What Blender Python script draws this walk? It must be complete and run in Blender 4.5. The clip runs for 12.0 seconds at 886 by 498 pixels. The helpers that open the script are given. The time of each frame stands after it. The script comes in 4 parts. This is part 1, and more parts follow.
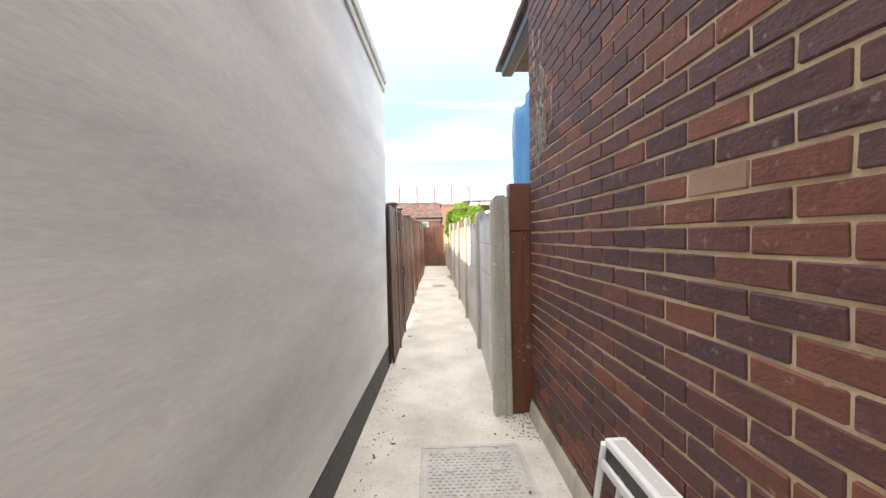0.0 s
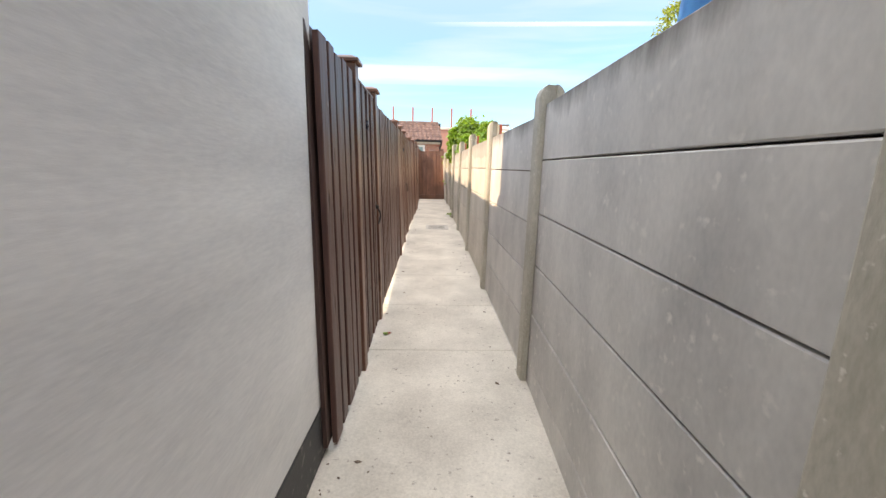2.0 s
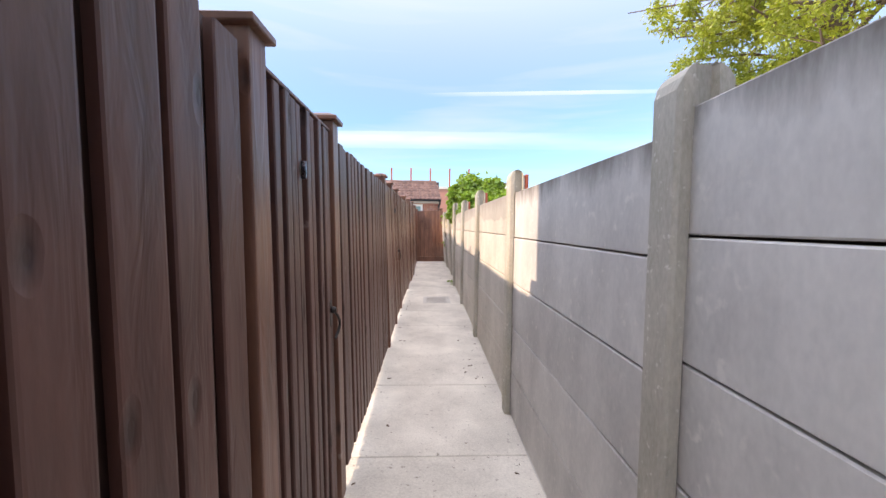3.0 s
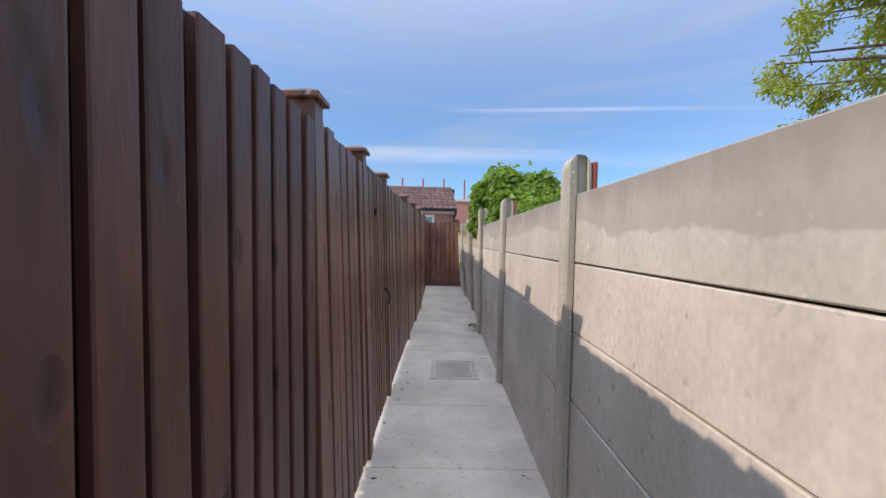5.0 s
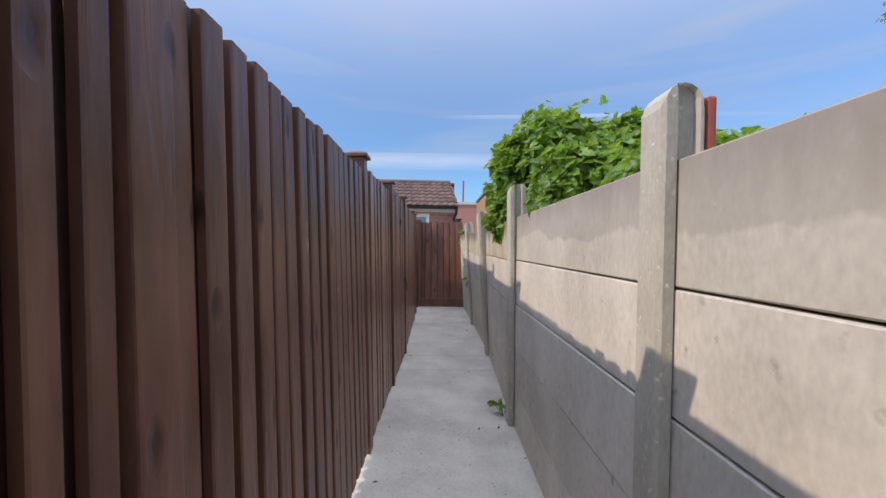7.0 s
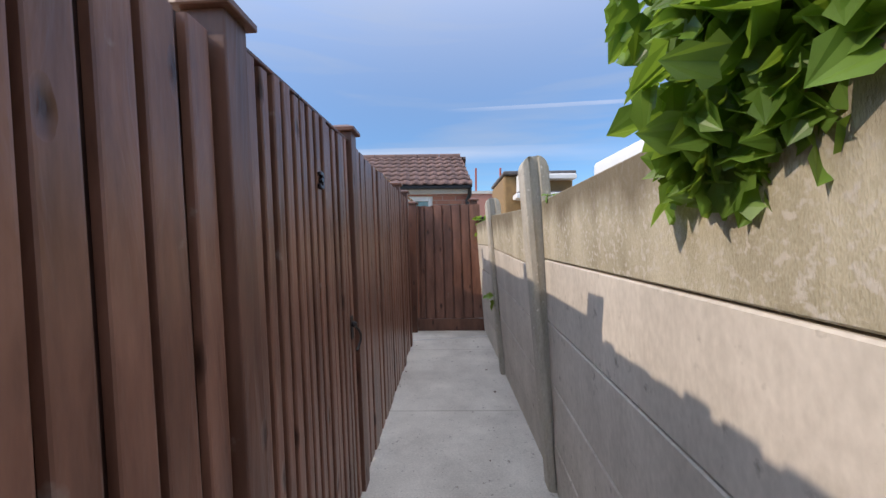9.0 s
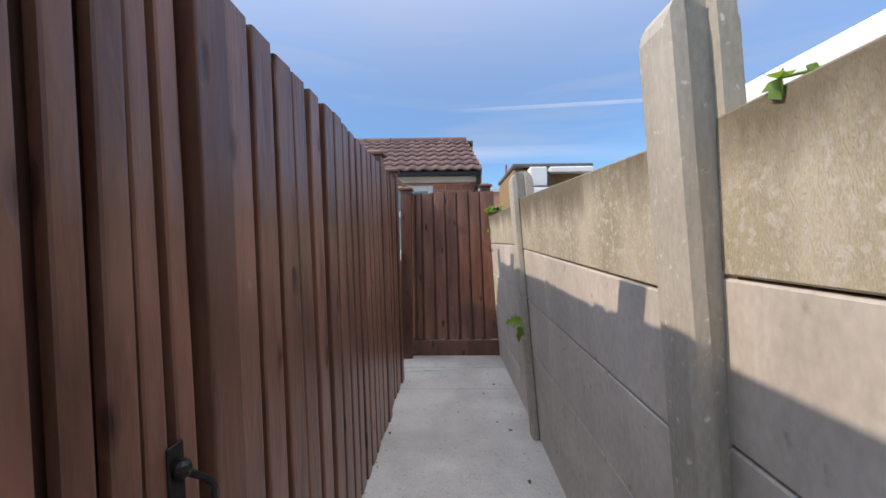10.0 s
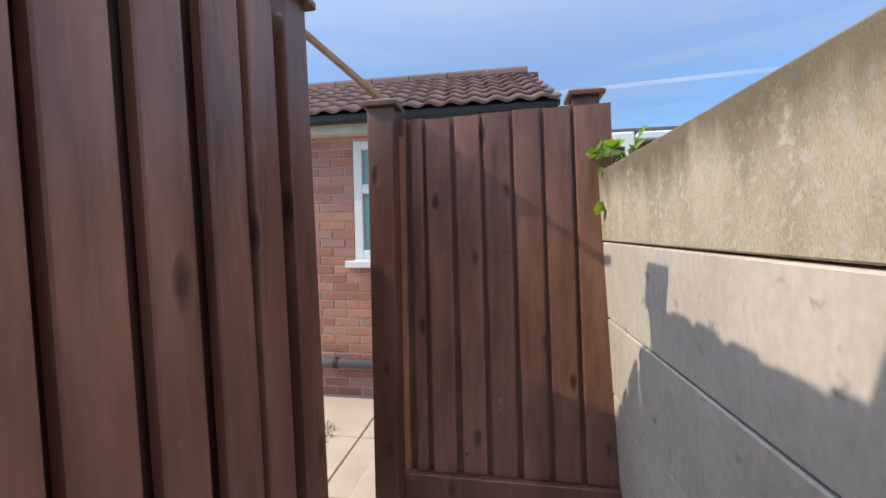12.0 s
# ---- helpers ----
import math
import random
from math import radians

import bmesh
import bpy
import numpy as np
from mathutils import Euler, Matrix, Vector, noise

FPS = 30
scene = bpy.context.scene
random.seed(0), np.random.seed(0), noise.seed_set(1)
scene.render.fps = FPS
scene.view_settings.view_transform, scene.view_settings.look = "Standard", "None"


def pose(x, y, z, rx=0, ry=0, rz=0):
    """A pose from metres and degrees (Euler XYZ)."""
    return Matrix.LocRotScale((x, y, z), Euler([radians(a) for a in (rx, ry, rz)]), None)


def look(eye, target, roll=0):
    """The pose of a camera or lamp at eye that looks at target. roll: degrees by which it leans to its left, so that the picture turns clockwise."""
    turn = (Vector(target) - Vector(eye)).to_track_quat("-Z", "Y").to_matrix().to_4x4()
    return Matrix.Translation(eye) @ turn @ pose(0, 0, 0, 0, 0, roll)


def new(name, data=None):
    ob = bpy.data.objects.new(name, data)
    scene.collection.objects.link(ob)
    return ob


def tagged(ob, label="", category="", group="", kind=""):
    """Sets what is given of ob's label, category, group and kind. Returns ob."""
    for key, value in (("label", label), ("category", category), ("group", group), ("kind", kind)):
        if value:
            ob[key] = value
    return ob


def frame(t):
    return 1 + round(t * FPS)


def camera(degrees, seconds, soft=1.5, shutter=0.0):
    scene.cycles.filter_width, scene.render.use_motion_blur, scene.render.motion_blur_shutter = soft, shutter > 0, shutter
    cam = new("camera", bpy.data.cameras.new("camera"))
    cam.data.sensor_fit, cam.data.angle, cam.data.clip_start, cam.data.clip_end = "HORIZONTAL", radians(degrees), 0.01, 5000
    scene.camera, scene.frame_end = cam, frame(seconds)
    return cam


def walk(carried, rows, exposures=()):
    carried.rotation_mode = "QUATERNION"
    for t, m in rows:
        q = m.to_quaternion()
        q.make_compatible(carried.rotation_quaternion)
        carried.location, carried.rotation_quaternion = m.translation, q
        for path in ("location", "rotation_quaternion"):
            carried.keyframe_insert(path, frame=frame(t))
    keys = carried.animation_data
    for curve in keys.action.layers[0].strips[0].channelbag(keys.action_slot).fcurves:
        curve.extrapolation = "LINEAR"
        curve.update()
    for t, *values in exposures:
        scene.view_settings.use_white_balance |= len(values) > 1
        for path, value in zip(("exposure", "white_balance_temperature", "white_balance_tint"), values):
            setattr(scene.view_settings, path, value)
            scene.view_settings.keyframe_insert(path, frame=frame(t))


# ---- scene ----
cam = camera(97.2, 12.0)
PATH = [
    (0, (-0.053, 0.029, 1.297), (0.003, 2.027, 1.235), -1.0),
    (0.5, (-0.048, 0.714, 1.303), (0.025, 2.707, 1.154), -2.2),
    (1, (-0.063, 1.294, 1.277), (-0.024, 3.279, 1.033), -0.5),
    (1.5, (-0.112, 1.936, 1.194), (-0.087, 3.882, 0.732), -0.0),
    (2, (-0.095, 2.598, 1.172), (-0.007, 4.554, 0.764), 1.5),
    (2.5, (-0.097, 3.252, 1.228), (0.021, 5.236, 1.007), 1.1),
    (3, (-0.066, 3.86, 1.24), (0.022, 5.855, 1.121), 0.7),
    (3.5, (-0.074, 4.474, 1.257), (-0.018, 6.472, 1.189), 0.7),
    (5.3, (-0.06, 6.954, 1.26), (-0.038, 8.954, 1.222), 1.4),
    (5.5, (-0.073, 7.218, 1.244), (-0.039, 9.218, 1.213), 0.9),
    (6, (-0.023, 7.847, 1.237), (0.023, 9.846, 1.214), 1.0),
    (6.5, (-0.025, 8.473, 1.245), (0.024, 10.472, 1.231), 1.1),
    (7, (-0.03, 9.074, 1.255), (0.007, 11.073, 1.241), 1.2),
    (7.5, (-0.042, 9.743, 1.239), (-0.025, 11.743, 1.21), 1.6),
    (9.3, (0.096, 12.013, 1.264), (0.054, 14.012, 1.22), -0.9),
    (9.5, (0.086, 12.268, 1.253), (0.038, 14.267, 1.209), -0.9),
    (10, (0.07, 12.853, 1.233), (0.021, 14.852, 1.192), -0.5),
    (10.5, (0.085, 13.489, 1.246), (0.022, 15.487, 1.201), -0.6),
    (11, (0.092, 14.092, 1.231), (0.012, 16.09, 1.169), -0.7),
    (11.5, (0.122, 14.726, 1.249), (-0.036, 16.718, 1.167), -0.7),
    (12, (0.095, 15.273, 1.25), (-0.229, 17.24, 1.163), -0.8),
]
EXPOSURES = [
    (0.0, 3.04, 8700, 18), (1.5, 2.90, 8800, 19), (2.0, 2.60, 8700, 18), (2.5, 2.45, 8300, 20), (3.0, 2.42, 7800, 24), (3.5, 2.22, 6950, 24),
    (5.5, 1.50, 6800, 18), (7.5, 1.53, 6700, 18), (9.5, 1.53, 6800, 19), (11.0, 1.66, 6800, 18), (12.0, 1.68, 6800, 17),
]
walk(cam, [(t, look(eye, target, roll)) for t, eye, target, roll in PATH], EXPOSURES)

# ---- light ----
SUN_DIR = Vector((1.0, 0.26, -0.78)).normalized()
SKY_TINT, OVERHEAD_FILL, CIRRUS = (0.29, 0.40, 0.425), (4.5, 4.95, 5.5), (1.15, 1.35, 1.55)
world = bpy.data.worlds.new("world")
scene.world = world
world.use_nodes = True
wn, wl = world.node_tree.nodes, world.node_tree.links
wn.clear()
w_out = wn.new("ShaderNodeOutputWorld")
w_bg = wn.new("ShaderNodeBackground")
w_sky = wn.new("ShaderNodeTexSky")
w_sky.sky_type = "NISHITA"
w_sky.sun_disc = False
w_sky.sun_elevation = math.asin(-SUN_DIR.z)
w_sky.sun_rotation = math.atan2(-SUN_DIR.x, -SUN_DIR.y)
w_sky.air_density, w_sky.dust_density, w_sky.ozone_density = 0.85, 0.7, 4.6
w_bg.inputs["Strength"].default_value = 0.15
# an unseen brightening added over the clear sky to fill the shade: strongest overhead, nothing at the horizon; then
# combed cirrus
w_co, w_sep, w_up = wn.new("ShaderNodeTexCoord"), wn.new("ShaderNodeSeparateXYZ"), wn.new("ShaderNodeMath")
w_pow, w_map, w_cir, w_rmp = wn.new("ShaderNodeMath"), wn.new("ShaderNodeMapping"), wn.new("ShaderNodeTexNoise"), wn.new("ShaderNodeValToRGB")
w_dim, w_fill, w_add, w_streak = wn.new("ShaderNodeMixRGB"), wn.new("ShaderNodeMixRGB"), wn.new("ShaderNodeMixRGB"), wn.new("ShaderNodeMixRGB")
wl.new(w_co.outputs["Generated"], w_sep.inputs[0])
wl.new(w_sep.outputs["Z"], w_up.inputs[0])
w_up.operation, w_up.inputs[1].default_value = "MAXIMUM", 0.0
wl.new(w_up.outputs[0], w_pow.inputs[0])
w_pow.operation, w_pow.inputs[1].default_value = "POWER", 2.8
w_dim.blend_type, w_dim.inputs[0].default_value, w_dim.inputs[2].default_value = "MULTIPLY", 1.0, (*SKY_TINT, 1)
wl.new(w_sky.outputs[0], w_dim.inputs[1])
wl.new(w_pow.outputs[0], w_fill.inputs[0])
w_fill.inputs[1].default_value, w_fill.inputs[2].default_value = (0, 0, 0, 1), (*OVERHEAD_FILL, 1)
w_add.blend_type, w_add.inputs[0].default_value = "ADD", 1.0
wl.new(w_dim.outputs[0], w_add.inputs[1])
wl.new(w_fill.outputs[0], w_add.inputs[2])
w_map.inputs["Rotation"].default_value, w_map.inputs["Scale"].default_value = (0.0, radians(-24), radians(10)), (1.5, 1.5, 15.0)
wl.new(w_co.outputs["Generated"], w_map.inputs[0])
w_cir.inputs["Scale"].default_value, w_cir.inputs["Detail"].default_value, w_cir.inputs["Distortion"].default_value = 1.3, 7, 0.5
wl.new(w_map.outputs[0], w_cir.inputs["Vector"])
w_rmp.color_ramp.elements[0].position, w_rmp.color_ramp.elements[0].color = 0.50, (0, 0, 0, 1)
w_rmp.color_ramp.elements[1].position, w_rmp.color_ramp.elements[1].color = 0.85, (0.45, 0.45, 0.45, 1)
wl.new(w_cir.outputs["Fac"], w_rmp.inputs[0])
wl.new(w_rmp.outputs[0], w_streak.inputs[0])
wl.new(w_add.outputs[0], w_streak.inputs[1])
w_streak.inputs[2].default_value = (*CIRRUS, 1)
wl.new(w_streak.outputs[0], w_bg.inputs["Color"])
wl.new(w_bg.outputs[0], w_out.inputs["Surface"])

sun = new("sun", bpy.data.lights.new("sun", "SUN"))
sun.data.energy, sun.data.angle, sun.data.color = 1.04, radians(0.6), (1.0, 0.89, 0.74)
sun.matrix_world = look((-8, -4, 8), Vector((-8, -4, 8)) + SUN_DIR)


# ---- materials ----
def ramp(nodes, stops):
    r = nodes.new("ShaderNodeValToRGB")
    while len(r.color_ramp.elements) < len(stops):
        r.color_ramp.elements.new(0.5)
    for e, (p, c) in zip(r.color_ramp.elements, stops):
        e.position, e.color = p, (*c, 1)
    return r


def material(name, light, dark, rough=0.7, metal=0.0, scale=3.0, fine=60.0, stretch=(1, 1, 1), bump=0.15, bump_dist=0.004,
             vary=0.0, island=False, speck=None, speck_at=0.7, sheen_rough=0.1, grain=0.45):
    """A two-scale mottled surface: broad stains and fine grain, in object space in metres."""
    m = bpy.data.materials.new(name)
    m.use_nodes = True
    n, l = m.node_tree.nodes, m.node_tree.links
    b = n["Principled BSDF"]
    b.inputs["Roughness"].default_value, b.inputs["Metallic"].default_value = rough, metal
    geo = n.new("ShaderNodeNewGeometry")
    mp = n.new("ShaderNodeMapping")
    mp.inputs["Scale"].default_value = stretch
    l.new(geo.outputs["Position"], mp.inputs["Vector"])
    big, small = n.new("ShaderNodeTexNoise"), n.new("ShaderNodeTexNoise")
    big.inputs["Scale"].default_value, big.inputs["Detail"].default_value, big.inputs["Roughness"].default_value = scale, 6, 0.62
    small.inputs["Scale"].default_value, small.inputs["Detail"].default_value = fine, 4
    for t in (big, small):
        l.new(mp.outputs[0], t.inputs["Vector"])
    mix = n.new("ShaderNodeMath")
    mix.operation = "MULTIPLY_ADD"
    l.new(small.outputs["Fac"], mix.inputs[0])
    mix.inputs[1].default_value = grain
    l.new(big.outputs["Fac"], mix.inputs[2])
    r = ramp(n, [(0.225 + 0.5 * grain, dark), (0.725 + 0.5 * grain, light)])
    l.new(mix.outputs[0], r.inputs[0])
    colour = r.outputs[0]
    if speck:
        sp = n.new("ShaderNodeTexNoise")
        sp.inputs["Scale"].default_value, sp.inputs["Detail"].default_value = fine * 0.35, 8
        l.new(geo.outputs["Position"], sp.inputs["Vector"])
        sr = ramp(n, [(speck_at - 0.06, (0, 0, 0)), (speck_at + 0.06, (1, 1, 1))])
        l.new(sp.outputs["Fac"], sr.inputs[0])
        mx = n.new("ShaderNodeMixRGB")
        l.new(sr.outputs[0], mx.inputs[0])
        l.new(colour, mx.inputs[1])
        mx.inputs[2].default_value = (*speck, 1)
        colour = mx.outputs[0]
    if vary:
        hs = n.new("ShaderNodeHueSaturation")
        rnd = geo.outputs["Random Per Island"] if island else n.new("ShaderNodeObjectInfo").outputs["Random"]
        mr = n.new("ShaderNodeMapRange")
        mr.inputs[3].default_value, mr.inputs[4].default_value = 1 - vary, 1 + vary
        l.new(rnd, mr.inputs[0])
        l.new(mr.outputs[0], hs.inputs["Value"])
        l.new(colour, hs.inputs["Color"])
        colour = hs.outputs[0]
    l.new(colour, b.inputs["Base Color"])
    rr = n.new("ShaderNodeMapRange")
    rr.inputs[3].default_value, rr.inputs[4].default_value = max(rough - sheen_rough, 0.03), min(rough + sheen_rough, 1)
    l.new(big.outputs["Fac"], rr.inputs[0])
    l.new(rr.outputs[0], b.inputs["Roughness"])
    if bump:
        bp = n.new("ShaderNodeBump")
        bp.inputs["Strength"].default_value, bp.inputs["Distance"].default_value = bump, bump_dist
        l.new(mix.outputs[0], bp.inputs["Height"])
        l.new(bp.outputs[0], b.inputs["Normal"])
    return m


def brick_material(name, island, stops, own=0.5):
    """Fired clay with a colour of its own for every brick, dark burnt faces and pits."""
    m = material(name, (0.22, 0.07, 0.045), (0.035, 0.018, 0.02), 0.75, scale=15, fine=80, stretch=(1, 0.9, 1.5), bump=0.9, bump_dist=0.007, speck=(0.42, 0.34, 0.27), speck_at=0.685)
    n, l = m.node_tree.nodes, m.node_tree.links
    b = n["Principled BSDF"]
    old = b.inputs["Base Color"].links[0].from_socket
    rnd = n["Geometry"].outputs["Random Per Island"] if island else n.new("ShaderNodeObjectInfo").outputs["Random"]
    r = ramp(n, stops)
    l.new(rnd, r.inputs[0])
    br = n.new("ShaderNodeMixRGB")
    br.inputs[0].default_value = own
    l.new(old, br.inputs[1])
    l.new(r.outputs[0], br.inputs[2])
    l.new(br.outputs[0], b.inputs["Base Color"])
    return m


DARK_STOPS = [(0.0, (0.038, 0.031, 0.047)), (0.30, (0.066, 0.036, 0.049)), (0.58, (0.108, 0.043, 0.046)), (0.82, (0.185, 0.059, 0.045)), (0.97, (0.26, 0.084, 0.050))]
RED_STOPS = [(0.0, (0.36, 0.14, 0.095)), (0.4, (0.46, 0.19, 0.125)), (0.75, (0.53, 0.25, 0.17)), (1.0, (0.36, 0.19, 0.17))]
M_BRICK = brick_material("dark_brick", False, DARK_STOPS)
M_BRICK_J = brick_material("dark_brick_joined", True, DARK_STOPS)
M_BRICK2 = brick_material("red_brick", False, RED_STOPS, 0.85)
M_BRICK2_J = brick_material("red_brick_joined", True, RED_STOPS, 0.85)
M_PALE_BRICK = material("pale_brick", (0.36, 0.22, 0.15), (0.24, 0.13, 0.09), 0.8, scale=8, bump=0.4)
M_MORTAR = material("mortar", (0.82, 0.66, 0.43), (0.52, 0.41, 0.26), 0.9, scale=6, fine=150, bump=0.6)
M_MORTAR2 = material("mortar_pale", (0.55, 0.47, 0.40), (0.42, 0.35, 0.30), 0.9, scale=6, fine=150, bump=0.5)
M_RENDER = material("white_render", (0.88, 0.87, 0.84), (0.46, 0.465, 0.47), 0.8, scale=1.0, fine=60, stretch=(1, 0.4, 1.8), grain=0.22, bump=0.45, bump_dist=0.005)
M_PLINTH = material("black_plinth", (0.045, 0.045, 0.047), (0.020, 0.020, 0.022), 0.6, scale=5, fine=90, bump=0.5, speck=(0.16, 0.15, 0.14), speck_at=0.66)
M_PATH = material("path_concrete", (0.76, 0.72, 0.63), (0.43, 0.40, 0.345), 0.85, scale=2.0, fine=100, bump=0.5, speck=(0.22, 0.19, 0.155), speck_at=0.70)
M_FENCE = material("fence_concrete", (0.72, 0.69, 0.64), (0.36, 0.35, 0.335), 0.85, grain=0.2, scale=2.0, fine=70, stretch=(1, 1, 0.6), bump=0.3, vary=0.05, speck=(0.66, 0.63, 0.58), speck_at=0.66)
M_FENCE_OLD = material("weathered_fence_concrete", (0.60, 0.55, 0.41), (0.27, 0.235, 0.15), 0.9, scale=3.2, fine=170, stretch=(1, 2.0, 0.8), bump=0.8, bump_dist=0.006, vary=0.05, speck=(0.56, 0.52, 0.44), speck_at=0.59)
M_FENCE_MID = material("stained_fence_concrete", (0.69, 0.64, 0.56), (0.42, 0.385, 0.325), 0.88, scale=2.6, fine=60, stretch=(1, 1, 0.6), bump=0.35, vary=0.05, speck=(0.30, 0.27, 0.22), speck_at=0.70)
M_POST = material("post_concrete", (0.56, 0.52, 0.44), (0.32, 0.30, 0.235), 0.9, scale=5, fine=130, stretch=(1, 1, 0.4), bump=0.6, vary=0.05, speck=(0.78, 0.75, 0.68), speck_at=0.69)
# one brown stained wood: dimmer near light and brighter far light put into its colour
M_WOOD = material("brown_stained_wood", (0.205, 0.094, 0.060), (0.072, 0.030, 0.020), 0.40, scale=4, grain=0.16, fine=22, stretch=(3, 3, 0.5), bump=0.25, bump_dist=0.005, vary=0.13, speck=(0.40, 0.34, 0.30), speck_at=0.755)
M_WOOD_NEAR = material("brown_wood_near_dim", (0.130, 0.058, 0.043), (0.040, 0.016, 0.013), 0.48, scale=4, grain=0.16, fine=22, stretch=(3, 3, 0.5), bump=0.25, bump_dist=0.005, vary=0.13, speck=(0.40, 0.34, 0.30), speck_at=0.755)
M_WOOD_FAR = material("brown_wood_far_bright", (0.305, 0.146, 0.098), (0.096, 0.042, 0.028), 0.32, scale=4, grain=0.16, fine=22, stretch=(3, 3, 0.5), bump=0.28, bump_dist=0.005, vary=0.13, speck=(0.40, 0.34, 0.30), speck_at=0.755)


def add_rain_streaks(m, depth, dark, along=6.0, soft=0.38, weight=0.8):
    """Brown rain staining that runs down from the top edge of a board in uneven tongues."""
    n, l = m.node_tree.nodes, m.node_tree.links
    b = n["Principled BSDF"]
    old = b.inputs["Base Color"].links[0].from_socket
    gen, sep, mp, noi = n.new("ShaderNodeTexCoord"), n.new("ShaderNodeSeparateXYZ"), n.new("ShaderNodeMapping"), n.new("ShaderNodeTexNoise")
    mp.inputs["Scale"].default_value = (1.0, along, 1.6)
    noi.inputs["Scale"].default_value, noi.inputs["Detail"].default_value, noi.inputs["Roughness"].default_value = 1.0, 6, 0.65
    l.new(gen.outputs["Generated"], sep.inputs[0])
    l.new(n["Geometry"].outputs["Position"], mp.inputs[0])
    l.new(mp.outputs[0], noi.inputs["Vector"])
    add = n.new("ShaderNodeMath")
    add.operation = "MULTIPLY_ADD"
    add.inputs[1].default_value = 1.1
    l.new(noi.outputs["Fac"], add.inputs[0])
    l.new(sep.outputs["Z"], add.inputs[2])
    half = n.new("ShaderNodeMath")
    half.operation = "MULTIPLY"
    half.inputs[1].default_value = weight
    mr = n.new("ShaderNodeMapRange")
    mr.inputs[1].default_value, mr.inputs[2].default_value = 1.52 - depth, 1.52 + soft - depth
    l.new(add.outputs[0], mr.inputs[0])
    l.new(mr.outputs[0], half.inputs[0])
    mx = n.new("ShaderNodeMixRGB")
    mx.inputs[2].default_value = (*dark, 1)
    l.new(half.outputs[0], mx.inputs[0])
    l.new(old, mx.inputs[1])
    l.new(mx.outputs[0], b.inputs["Base Color"])


M_FENCE_TOP = material("rain_stained_fence_concrete", (0.72, 0.69, 0.64), (0.36, 0.35, 0.335), 0.85, grain=0.2, scale=2.0, fine=70, stretch=(1, 1, 0.6), bump=0.3, vary=0.05, speck=(0.66, 0.63, 0.58), speck_at=0.66)
add_rain_streaks(M_FENCE_TOP, 0.27, (0.12, 0.10, 0.08))
M_FENCE_MID_TOP = material("brown_streaked_fence_concrete", (0.60, 0.56, 0.48), (0.37, 0.34, 0.285), 0.88, scale=2.6, fine=60, stretch=(1, 1, 0.6), bump=0.4, vary=0.05, speck=(0.66, 0.62, 0.55), speck_at=0.70)
add_rain_streaks(M_FENCE_OLD, 0.48, (0.13, 0.10, 0.055))
add_rain_streaks(M_FENCE_MID_TOP, 0.34, (0.19, 0.15, 0.105))
add_rain_streaks(M_FENCE_MID_TOP, 0.47, (0.33, 0.30, 0.26), 1.3, 0.05, 0.6)


